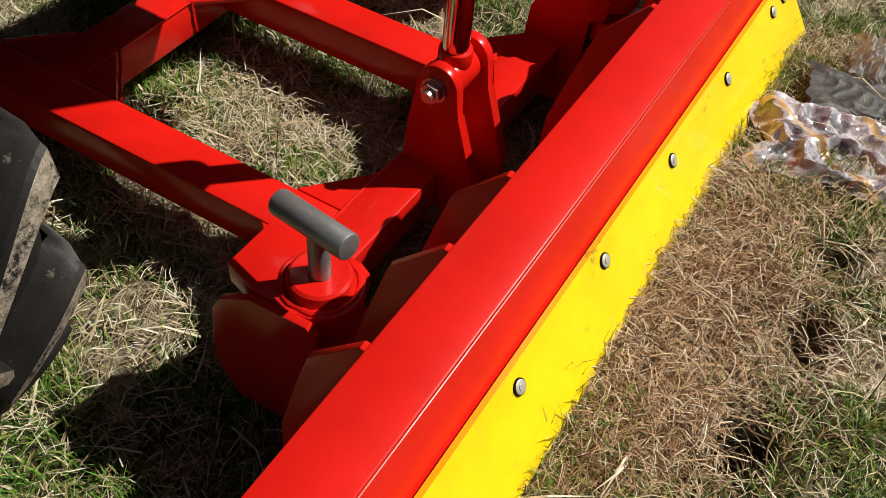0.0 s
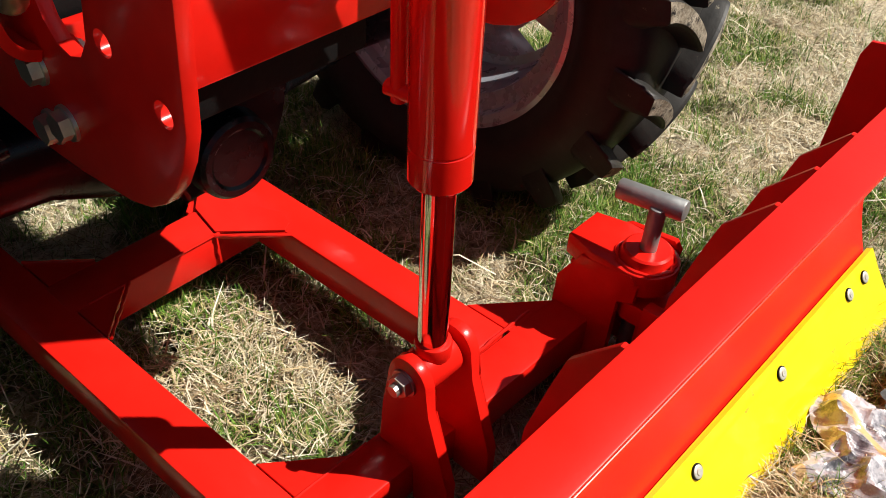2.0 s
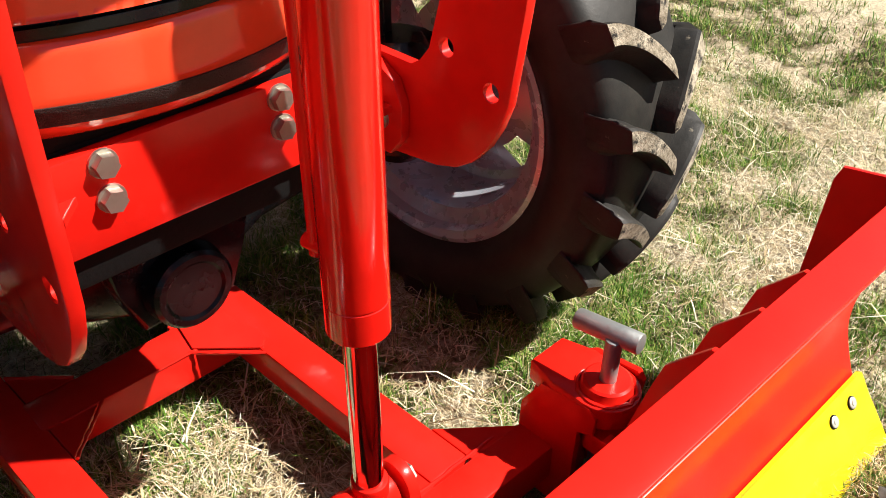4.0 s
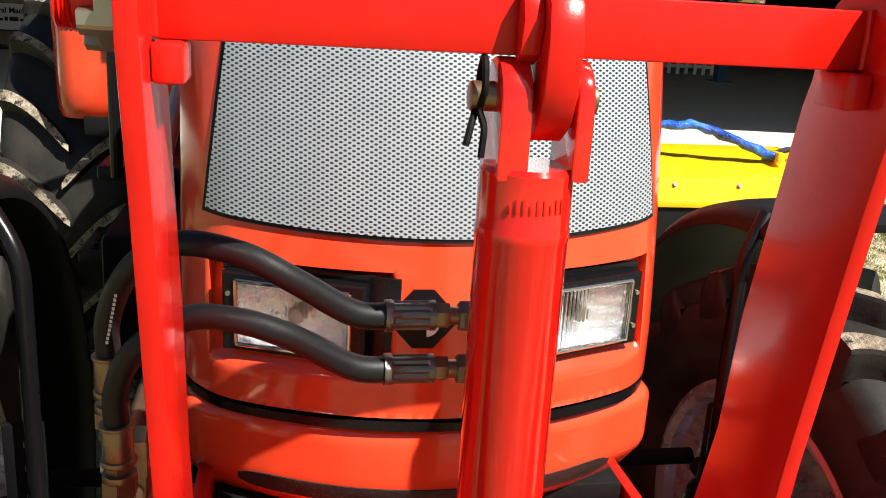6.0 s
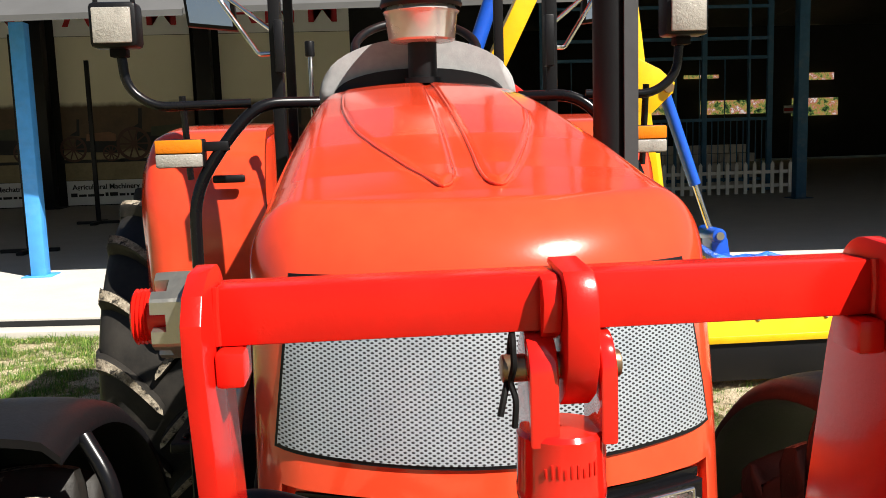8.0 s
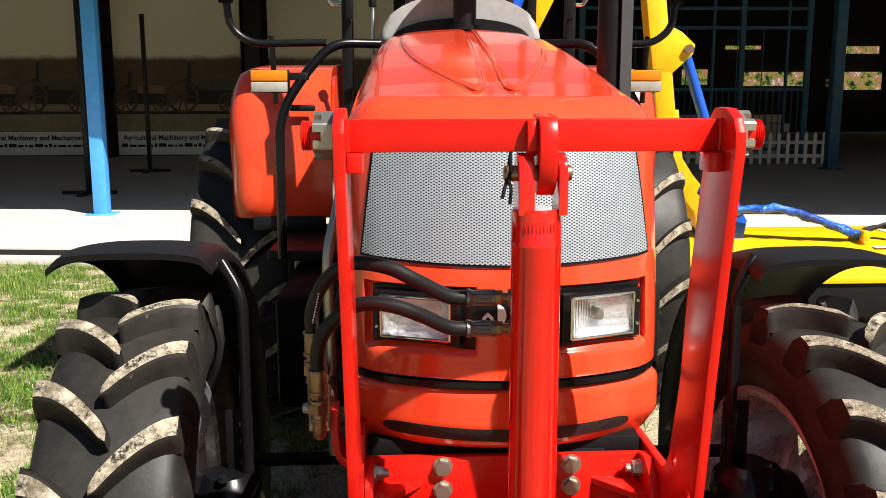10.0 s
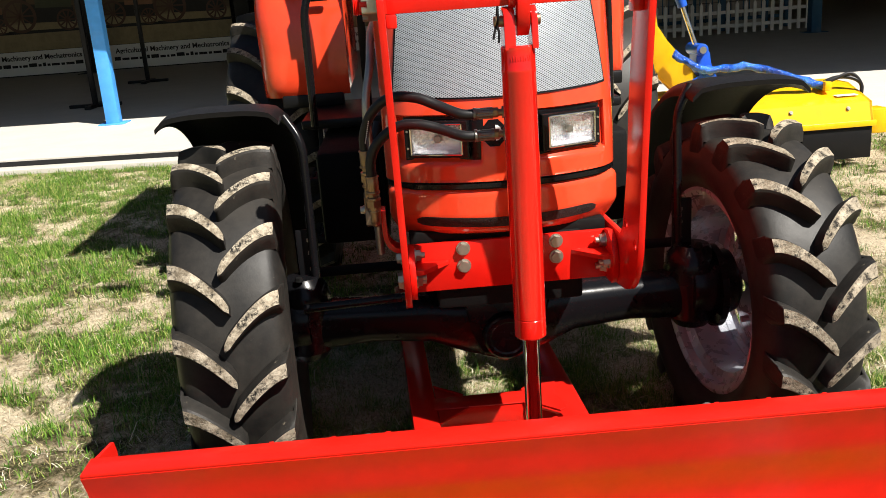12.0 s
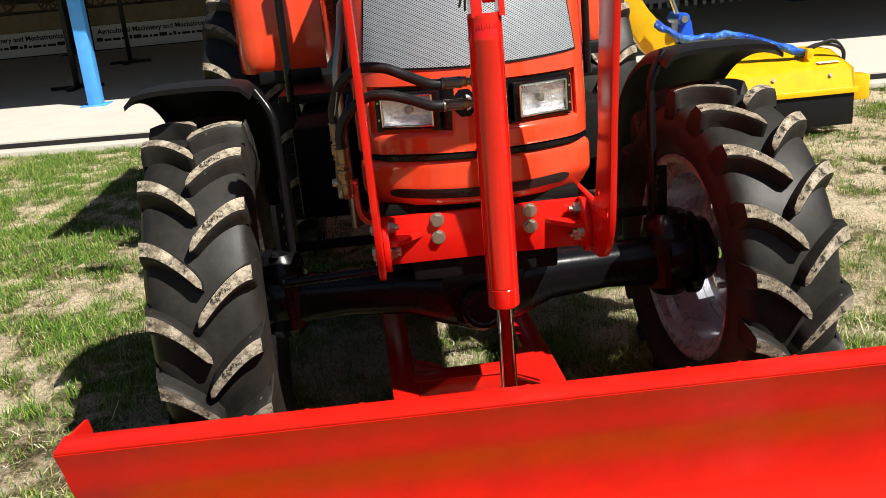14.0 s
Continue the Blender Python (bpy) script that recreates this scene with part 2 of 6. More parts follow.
def part(name, bm, material, parent=None, label="", smooth=True, angle=35):
    """One mesh object, under a thing or a part where one is given."""
    finish(bm, smooth, angle)
    data = bpy.data.meshes.new(name)
    bm.to_mesh(data)
    bm.free()
    for m in material if isinstance(material, (list, tuple)) else [material]:
        data.materials.append(m)
    ob = new(name, data)
    ob.parent = parent
    return tagged(ob, label)


def thing(name, label, category, group="", at=(0, 0, 0), turn=0.0):
    ob = new(name)
    ob.empty_display_size = 0.1
    ob.matrix_basis = pose(*at, 0, 0, turn)
    return tagged(ob, label, category, group)


def box(bm, x0, x1, y0, y1, z0, z1, bevel=0.004, m=None, segments=2):
    made = bmesh.ops.create_cube(bm, size=1.0)["verts"]
    bmesh.ops.scale(bm, vec=(x1 - x0, y1 - y0, z1 - z0), verts=made)
    bmesh.ops.translate(bm, vec=((x0 + x1) / 2, (y0 + y1) / 2, (z0 + z1) / 2), verts=made)
    edges = list({e for v in made for e in v.link_edges})
    if bevel:
        out = bmesh.ops.bevel(bm, geom=edges, offset=bevel, segments=segments, profile=0.5, affect="EDGES")
        made = list({v for f in out["faces"] for v in f.verts} | {v for v in made if v.is_valid})
    if m is not None:
        bmesh.ops.transform(bm, matrix=m, verts=made)
    return bm


def new_box(*args, **kw):
    return box(bmesh.new(), *args, **kw)


def frame_on(a, b):
    """A pose at a whose z runs to b."""
    a, b = Vector(a), Vector(b)
    return Matrix.Translation(a) @ (b - a).to_track_quat("Z", "Y").to_matrix().to_4x4(), (b - a).length


def rod(bm, a, b, r, r2=None, seg=20, bevel=0.0):
    m, length = frame_on(a, b)
    made = bmesh.ops.create_cone(bm, cap_ends=True, segments=seg, radius1=r, radius2=r if r2 is None else r2, depth=length)["verts"]
    bmesh.ops.translate(bm, vec=(0, 0, length / 2), verts=made)
    if bevel:
        rims = [e for e in {e for v in made for e in v.link_edges} if any(len(f.verts) > 4 for f in e.link_faces)]
        out = bmesh.ops.bevel(bm, geom=rims, offset=bevel, segments=2, profile=0.5, affect="EDGES")
        made = list({v for f in out["faces"] for v in f.verts} | {v for v in made if v.is_valid})
    bmesh.ops.transform(bm, matrix=m, verts=made)
    return bm


def new_rod(*args, **kw):
    return rod(bmesh.new(), *args, **kw)


def rounded_path(points, radius, steps=6):
    """A polyline with its corners rounded."""
    pts = [Vector(p) for p in points]
    out = [pts[0]]
    for a, b, c in zip(pts, pts[1:], pts[2:]):
        d = min(radius, (a - b).length * 0.48, (c - b).length * 0.48)
        p, q = b + (a - b).normalized() * d, b + (c - b).normalized() * d
        for k in range(steps + 1):
            t = k / steps
            out.append(p * (1 - t) ** 2 + b * 2 * t * (1 - t) + q * t * t)
    out.append(pts[-1])
    return out


def tube(bm, points, r, seg=12, radius=0.0, cap=True):
    pts = rounded_path(points, radius) if radius else [Vector(p) for p in points]
    rings, side = [], None
    for n, p in enumerate(pts):
        ahead = (pts[min(n + 1, len(pts) - 1)] - pts[max(n - 1, 0)]).normalized()
        if side is None:
            side = ahead.cross(Vector((0.31, 0.77, 0.56))).normalized()
        side = (side - ahead * side.dot(ahead)).normalized()
        up = ahead.cross(side)
        rad = r[min(n, len(r) - 1)] if isinstance(r, (list, tuple)) else r
        rings.append([bm.verts.new(p + (side * math.cos(a) + up * math.sin(a)) * rad) for a in (2 * math.pi * k / seg for k in range(seg))])
    for a, b in zip(rings, rings[1:]):
        for k in range(seg):
            bm.faces.new((a[k], a[(k + 1) % seg], b[(k + 1) % seg], b[k]))
    if cap:
        bm.faces.new(rings[0][::-1])
        bm.faces.new(rings[-1])
    return bm


def new_tube(*args, **kw):
    return tube(bmesh.new(), *args, **kw)


def prism(bm, outline, axis, a, b, bevel=0.0):
    """A flat outline pushed from a to b along an axis (0: outline is y, z; 1: x, z; 2: x, y)."""
    def put(p, q, d):
        return ((d, p, q), (p, d, q), (p, q, d))[axis]

    low = [bm.verts.new(put(p, q, a)) for p, q in outline]
    high = [bm.verts.new(put(p, q, b)) for p, q in outline]
    caps = [bm.faces.new(low[::-1]), bm.faces.new(high)]
    n = len(outline)
    for k in range(n):
        bm.faces.new((low[k], low[(k + 1) % n], high[(k + 1) % n], high[k]))
    if bevel:
        bmesh.ops.bevel(bm, geom=list({e for f in caps for e in f.edges}), offset=bevel, segments=2, profile=0.5, affect="EDGES")
    return bm


def new_prism(*args, **kw):
    return prism(bmesh.new(), *args, **kw)


def strip(points, width):
    """A closed outline: a line of points, and the same set off to its left."""
    pts = [Vector(p) for p in points]
    out = []
    for n, p in enumerate(pts):
        d = (pts[min(n + 1, len(pts) - 1)] - pts[max(n - 1, 0)]).normalized()
        out.append(p + Vector((-d.y, d.x)) * width)
    return [tuple(p) for p in pts] + [tuple(p) for p in out[::-1]]


def lathe(bm, profile, seg=48, axis=0, closed=False):
    """Turns a line of (along, radius) about an axis."""
    rings = []
    for along, r in profile:
        ring = []
        for k in range(seg):
            a = 2 * math.pi * k / seg
            c, s = r * math.cos(a), r * math.sin(a)
            ring.append(bm.verts.new(((along, c, s), (c, along, s), (c, s, along))[axis]))
        rings.append(ring)
    pairs = list(zip(rings, rings[1:])) + ([(rings[-1], rings[0])] if closed else [])
    for a, b in pairs:
        for k in range(seg):
            bm.faces.new((a[k], a[(k + 1) % seg], b[(k + 1) % seg], b[k]))
    return bm


def hex_bolt(parent, at, way, size=0.019, height=0.014, washer=True, stub=0.0, material=None, name="bolt"):
    """A hexagon head, with a washer and, where asked, a threaded end."""
    m, _ = frame_on(at, Vector(at) + Vector(way))
    bm = bmesh.new()
    head = bmesh.ops.create_cone(bm, cap_ends=True, segments=6, radius1=size, radius2=size * 0.94, depth=height)["verts"]
    bmesh.ops.translate(bm, vec=(0, 0, height / 2 + 0.003), verts=head)
    if washer:
        ring = bmesh.ops.create_cone(bm, cap_ends=True, segments=18, radius1=size * 1.18, radius2=size * 1.15, depth=0.004)["verts"]
        bmesh.ops.translate(bm, vec=(0, 0, 0.0015), verts=ring)
    if stub:
        end = bmesh.ops.create_cone(bm, cap_ends=True, segments=12, radius1=size * 0.56, radius2=size * 0.5, depth=stub)["verts"]
        bmesh.ops.translate(bm, vec=(0, 0, height + stub / 2), verts=end)
    bmesh.ops.transform(bm, matrix=m @ pose(0, 0, 0, 0, 0, 17), verts=bm.verts)
    return part(name, bm, material or ZINC, parent, "zinc-plated hexagon bolt", angle=20)


# ---- ground ----
DENTS = [(0.29, -0.95, 0.075, 0.06), (0.118, -0.95, 0.065, 0.14), (-0.111, -0.925, 0.062, 0.14), (0.62, -1.05, 0.1, 0.03),
         (-0.09, 0.255, 0.05, 0.10), (1.35, -0.05, 0.12, 0.03), (-1.75, 0.9, 0.2, 0.03)]


def lumps(x, y):
    """Height of the rough turf."""
    far = 1.0 if abs(x) < 6 and -4 < y < 6 else 0.4
    h = 0.030 * noise.noise((x * 1.3, y * 1.3, 3.0)) + 0.020 * noise.noise((x * 4.1, y * 4.1, 7.0)) + 0.012 * noise.noise((x * 11, y * 11, 1.0))
    h += 0.014 * noise.noise((x * 22, y * 22, 5.0))
    for dx, dy, r, depth in DENTS:
        d = math.hypot(x - dx, y - dy) / r
        if d < 2:
            h -= depth * math.exp(-2.2 * d * d) - 0.012 * math.exp(-8 * (d - 1.15) ** 2)
    return h * far


def patch(x, y):
    return 0.55 * noise.noise((x * 1.7, y * 1.7, 4.0)) + 0.6 * noise.noise((x * 5.3, y * 5.3, 9.0)) + 0.45 * noise.noise((x * 14, y * 14, 6.0))


def green(x, y):
    """How much turf grows here, 0 to 1."""
    lawn = 0.22 if x < -0.9 and y > 1.0 else (0.15 if y < -0.5 and x > 0.15 else 0.05 if y < -0.5 else 0.0)
    # trodden straw between the push arms
    worn = 0.15 * math.exp(-((x + 0.04) / 0.20) ** 2 - ((y - 0.12) / 0.17) ** 2)
    return max(0.04, min(1.0, 0.34 + lawn - worn + 1.35 * patch(x, y)))


def dry(x, y):
    return max(0.15, min(1.0, 0.50 - 1.0 * patch(x, y)))


def spaced(fine_from, fine_to, step, reach):
    inner = list(np.arange(fine_from, fine_to + 1e-6, step))
    low, high, d = [], [], step
    while d < reach:
        d *= 1.35
        low.insert(0, fine_from - d * 3)
        high.append(fine_to + d * 3)
    return low + inner + high


def build_ground():
    xs, ys = spaced(-3.6, 4.8, 0.027, 260), spaced(-1.5, 6.3, 0.027, 260)
    verts = [(x, y, lumps(x, y)) for y in ys for x in xs]
    w = len(xs)
    faces = [(j * w + i, j * w + i + 1, (j + 1) * w + i + 1, (j + 1) * w + i) for j in range(len(ys) - 1) for i in range(w - 1)]
    data = bpy.data.meshes.new("ground")
    data.from_pydata(verts, [], faces)
    data.polygons.foreach_set("use_smooth", [True] * len(faces))
    data.materials.append(NEAR_SOIL)
    data.materials.append(FAR_SOIL)
    near = [-3.61 < verts[f[0]][0] < 4.79 and -1.51 < verts[f[0]][1] < 6.29 for f in faces]
    data.polygons.foreach_set("material_index", [int(not k) for k in near])
    turf_and_shade = data.attributes.new("turf_and_shade", "FLOAT", "POINT")
    # extra dark soil near the blade paints in shade between the straw clumps
    turf_and_shade.data.foreach_set("value", [green(x, y) - (0.10 if y < 0.6 and x < 1.1 else 0.47 if x < -0.9 else 0.5) for x, y, z in verts])
    return tagged(new("ground", data), "dry patchy turf with bare sandy soil", "ground", kind="structure")


build_ground()


# ---- display hall behind ----
def structure(name, bm, material, label, category, parent=None):
    return tagged(part(name, bm, material, parent), label, category, kind="structure")


KERB_Y, FLOOR_Z, WALL_Y = 6.35, 0.12, 20.0
structure("pavement", new_box(-40, 45, KERB_Y + 0.22, 34, -0.3, FLOOR_Z, bevel=0.01), CONCRETE, "pale concrete apron and hall floor", "pavement")
structure("kerb", new_box(-40, 45, KERB_Y, KERB_Y + 0.205, -0.3, 0.055, bevel=0.02), CONCRETE, "low concrete kerb along the grass edge", "kerb")
structure("trim_drain", new_box(-40, 45, KERB_Y + 0.208, KERB_Y + 0.218, -0.3, 0.10, bevel=0.0), SHED, "dark joint between kerb and apron", "joint")
EAVE_Y, EAVE_Z, RISE_Y, ROOF_Z = 7.95, 2.75, 12.0, 5.4
roof = bmesh.new()
for k in range(51):
    x, up = -48 + 2 * k, 0.012 * (k % 2)
    prism(roof, [(EAVE_Y, EAVE_Z + up), (RISE_Y, ROOF_Z + up), (46, ROOF_Z + up), (46, ROOF_Z + 0.06 + up), (RISE_Y, ROOF_Z + 0.06 + up), (EAVE_Y, EAVE_Z + 0.06 + up)], 0, x, x + 1.996)
structure("ceiling", roof, ROOFING, "corrugated sheet roof over the display hall", "roof")
# near-black walls: the deep shade inside the hall is put into their colour
structure("wall_back", new_box(-40, 45, 33.6, 33.9, FLOOR_Z, 5.39, bevel=0), SHED, "back wall of the hall, near black for its shade", "wall")
structure("wall_west", new_box(-40, -39.8, 9, 33.5, FLOOR_Z, 5.39, bevel=0), SHED, "side wall of the hall, near black for its shade", "wall")
structure("wall_east", new_box(44.8, 45, 9, 33.5, FLOOR_Z, 5.39, bevel=0), SHED, "side wall of the hall, near black for its shade", "wall")
structure("wall_middle", new_box(-16, 3.4, WALL_Y + 0.12, WALL_Y + 0.3, FLOOR_Z, 5.39, bevel=0), SHED, "partition behind the display boards, near black for its shade", "wall")


# the hall's front runs at a slight angle to the tractor
askew = Matrix.Translation((-3.5, KERB_Y, 0)) @ Matrix.Rotation(radians(-6.5), 4, "Z") @ Matrix.Translation((3.5, -KERB_Y, 0))
for ob in scene.objects:
    if ob.name in ("pavement", "kerb", "trim_drain", "ceiling"):
        ob.matrix_basis = askew


def steel_post(x, y, w, material, label, height=5.2):
    ob = thing("steel_post", label, "post", at=(x, y, FLOOR_Z))
    part("shaft", new_box(-w / 2, w / 2, -w / 2, w / 2, 0, height, bevel=0.008), material, ob)
    part("base_plate", new_box(-w, w, -w, w, 0, 0.012, bevel=0.002), material, ob)
    return ob


steel_post(-3.80, 9.0, 0.16, POST_BLUE, "pale blue scuffed square steel post on concrete", 2.75)
steel_post(8.08, 15.1, 0.2, GATE_BLUE, "dark blue steel post beside the hall gate")
steel_post(7.35, 7.35, 0.16, POST_BLUE, "pale blue steel post with a drainpipe", 2.5)
pipe = thing("drainpipe", "pale blue plastic drainpipe open at its foot", "pipe", at=(7.5, 7.2, FLOOR_Z + 0.05))
part("pipe", new_tube([(0, 0, 2.4), (0, 0, 0.1), (0.02, -0.16, 0.03)], 0.055, 16, 0.08, cap=False), POST_BLUE, pipe)


def letters(text, size, material, parent, at, name="lettering", depth=0.004, bold=0.0):
    curve = bpy.data.curves.new(name, "FONT")
    curve.body, curve.size, curve.extrude, curve.align_x, curve.offset = text, size, depth, "CENTER", bold
    temp = bpy.data.objects.new(name, curve)
    scene.collection.objects.link(temp)
    data = bpy.data.meshes.new_from_object(temp.evaluated_get(bpy.context.evaluated_depsgraph_get()))
    bpy.data.objects.remove(temp)
    data.materials.clear()
    data.materials.append(material)
    ob = new(name, data)
    ob.parent = parent
    ob.matrix_basis = pose(*at, 90, 0, 0)
    return ob


def photo_material():
    n = Nodes("faded_farm_print")
    sep = n.add("SeparateXYZ")
    n.link(n.coord.outputs["Object"], sep.inputs[0])
    h = n.math("ADD", sep.outputs["Z"], n.math("MULTIPLY", n.noise(1.4, 5), 0.25))
    field = n.mix(n.noise(3.5, 7, 0.7), (0.10, 0.075, 0.035), (0.42, 0.33, 0.17))
    trees = n.mix(n.noise(2.2, 7, 0.7), (0.012, 0.010, 0.006), (0.16, 0.085, 0.035))
    air = n.mix(n.noise(0.7, 4), (0.70, 0.66, 0.50), (0.84, 0.80, 0.64))
    low = n.mix(n.ramp(n.math("MULTIPLY", h, 0.25), [(0.33, (0, 0, 0)), (0.36, (1, 1, 1))]), field, trees)
    n.set(Base_Color=n.mix(n.ramp(n.math("MULTIPLY", h, 0.25), [(0.60, (0, 0, 0)), (0.63, (1, 1, 1))]), low, air), Roughness=0.5)
    return n.mat


def print_tone(name, colour):
    n = Nodes(name)
    n.set(Base_Color=n.mix(n.noise(6, 6, 0.7), tuple(c * 0.35 for c in colour), colour), Roughness=0.5)
    return n.mat


PRINT_RED, PRINT_PALE, PRINT_GREEN = print_tone("print_dark_brown", (0.10, 0.035, 0.02)), print_tone("print_rust", (0.30, 0.13, 0.06)), print_tone("print_green", (0.06, 0.07, 0.035))
PHOTO = photo_material()


def display_board(x, width):
    """A printed board: photograph above, white caption strip below, red letters on a banner over it."""
    ob = thing("display_board", "printed farm machinery display board with a white caption strip", "display board", "boards along the hall wall", at=(x, WALL_Y, FLOOR_Z))
    w = width / 2
    part("backing", new_box(-w, w, 0.0, 0.06, 0.02, 3.9, bevel=0.005), BLACK, ob)
    part("photograph", new_box(-w, w, -0.012, -0.004, 0.60, 3.85, bevel=0), PHOTO, ob, "faded photograph of old tractors in a field")
    part("caption_strip", new_box(-w, w, -0.012, -0.004, 0.03, 0.59, bevel=0), WHITE, ob, "white caption strip with black print")
    part("banner", new_box(-w, w, -0.03, -0.016, 3.86, 4.9, bevel=0), WHITE, ob, "white banner with red capital letters")
    letters("Agricultural Machinery and Mechatronics", 0.165, INK, ob, (0, -0.02, 0.39), bold=0.003)
    bars = bmesh.new()
    at = -1.42
    rng = random.Random(5)
    while at < 1.38:
        step = rng.uniform(0.05, 0.2)
        box(bars, at, at + step, -0.02, -0.014, 0.22, 0.275 + rng.choice((0, 0.03)), bevel=0)
        at += step + 0.035
    part("small_print", bars, INK, ob)
    for letter, at_x in (("A", -0.95), ("M", -0.08), ("M", 0.90)):
        letters(letter, 1.0, RED_PRINT, ob, (at_x, -0.036, 4.08), "capital_letter", bold=0.012)
    # old tractors in the print: spoked wheels, engine, hood and seat as flat shapes
    for n, (cx, g, hood_tone) in enumerate(((-0.82, 1.0, PRINT_PALE), (0.68, 1.3, PRINT_GREEN))):
        lift = -0.0128
        wheel_tone = PRINT_RED
        for dx, r in ((-0.46, 0.30), (0.38, 0.19)):
            c = (cx + dx * g, 1.02 + r * g)
            ring = bmesh.new()
            pts = [(c[0] + r * g * math.cos(a), c[1] + r * g * math.sin(a)) for a in (2 * math.pi * k / 28 for k in range(28))]
            ins = [(c[0] + r * g * 0.82 * math.cos(a), c[1] + r * g * 0.82 * math.sin(a)) for a in (2 * math.pi * k / 28 for k in range(28))]
            va, vb = [ring.verts.new((x, lift - 0.004, z)) for x, z in pts], [ring.verts.new((x, lift - 0.004, z)) for x, z in ins]
            for k in range(28):
                ring.faces.new((va[k], va[(k + 1) % 28], vb[(k + 1) % 28], vb[k]))
            for k in range(10):
                a = 2 * math.pi * k / 10
                d = Vector((math.cos(a), math.sin(a))) * r * g * 0.84
                e = Vector((-math.sin(a), math.cos(a))) * 0.014 * g
                ring.faces.new([ring.verts.new((c[0] + u, lift - 0.0035, c[1] + v)) for u, v in (tuple(e), tuple(d + e), tuple(d - e), tuple(-e))])
            part("printed_wheel", ring, wheel_tone, ob)
        part("printed_engine", new_prism([(cx - 0.40 * g, 1.25), (cx + 0.52 * g, 1.22), (cx + 0.52 * g, 1.22 + 0.28 * g), (cx + 0.05 * g, 1.25 + 0.3 * g), (cx - 0.40 * g, 1.22 + 0.36 * g)], 1, lift - 0.002, lift), INK, ob)
        part("printed_hood", new_prism([(cx - 0.16 * g, 1.24 + 0.26 * g), (cx + 0.50 * g, 1.24 + 0.24 * g), (cx + 0.52 * g, 1.24 + 0.40 * g), (cx + 0.36 * g, 1.24 + 0.46 * g), (cx - 0.14 * g, 1.24 + 0.42 * g)], 1, lift - 0.0032, lift - 0.0022), hood_tone, ob)
        part("printed_seat", new_prism([(cx - 0.52 * g, 1.28 + 0.36 * g), (cx - 0.30 * g, 1.28 + 0.34 * g), (cx - 0.28 * g, 1.28 + 0.72 * g), (cx - 0.34 * g, 1.28 + 0.72 * g), (cx - 0.36 * g, 1.28 + 0.45 * g)], 1, lift - 0.002, lift), INK, ob)
        part("printed_shadow", new_prism([(cx - 0.8 * g, 1.0), (cx + 0.62 * g, 1.0), (cx + 0.7 * g, 1.06), (cx - 0.7 * g, 1.08)], 1, lift - 0.0012, lift), INK, ob)
    return ob


for bx in (-14.2, -10.65, -7.1, -3.45):
    display_board(bx + 1.55, 3.0)
for bx in (-10.85, -7.35, -3.7):
    steel_post(bx - 0.0, WALL_Y - 0.35, 0.34, BLACK, "black square steel post between display boards", 5.1)


def stand(x, y):
    ob = thing("banner_stand", "thin black upright stand on a flat foot", "stand", "stands in the hall", at=(x, y, FLOOR_Z))
    part("pole", new_box(-0.035, 0.035, -0.035, 0.035, 0.03, 2.9, bevel=0.005), BLACK, ob)
    foot = new_box(-0.38, 0.38, -0.05, 0.05, 0, 0.05, bevel=0.006)
    box(foot, -0.05, 0.05, -0.38, 0.38, 0, 0.048, bevel=0.006)
    part("foot", foot, BLACK, ob)


stand(-4.75, 11.3)
stand(-5.0, 15.3)
stand(-7.2, 11.6)


def gate_bay(x0, x1, y):
    """Blue steel frame with thin upright bars."""
    ob = thing("steel_gate", "dark blue steel lattice gate closing the hall", "gate", at=((x0 + x1) / 2, y, FLOOR_Z))
    w = (x1 - x0) / 2
    for z in (0.25, 1.54, 2.84, 3.24, 3.9):
        part("rail", new_box(-w, w, -0.03, 0.03, z - 0.035, z + 0.035, bevel=0.004), GATE_BLUE, ob)
    for x, half in ((3.62, 0.06), (5.3, 0.045), (6.47, 0.025), (7.10, 0.055), (8.09, 0.025), (8.55, 0.06)):
        x -= (x0 + x1) / 2
        part("stile", new_box(x - half, x + half, -0.04, 0.04, 0, 5.2, bevel=0.005), GATE_BLUE, ob)
    for k in range(36):
        x = -w + 2 * w * (k + 0.5) / 36
        part("bar", new_box(x - 0.009, x + 0.009, -0.01, 0.01, 0.2, 1.54 if k % 4 else 2.84, bevel=0), GATE_BLUE, ob)


gate_bay(3.6, 8.6, 17.4)
fence = thing("picket_fence", "low white painted picket fence in front of the gate", "fence", at=(6.5, 16.5, FLOOR_Z))
for k in range(24):
    x = -2.3 + 4.4 * k / 23
    picket = new_prism([(x - 0.035, 0.0), (x + 0.035, 0.0), (x + 0.035, 0.60), (x, 0.66), (x - 0.035, 0.60)], 1, -0.012, 0.012)
    part("picket", picket, WHITE_PAINT, fence, smooth=False)
for z in (0.16, 0.44):
    part("rail", new_box(-2.35, 2.15, 0.014, 0.04, z - 0.035, z + 0.035, bevel=0.003), WHITE_PAINT, fence)
tiles = thing("tile_stack", "stack of pale cement blocks behind the gate", "blocks", at=(6.3, 18.2, FLOOR_Z))
for r in range(5):
    for k in range(10):
        x = -2.1 + 0.42 * k + (0.2 if r % 2 else 0)
        part("block", new_box(x, x + 0.40, -0.1, 0.1, 0.2 * r, 0.2 * r + 0.185, bevel=0.008), CONCRETE, tiles)

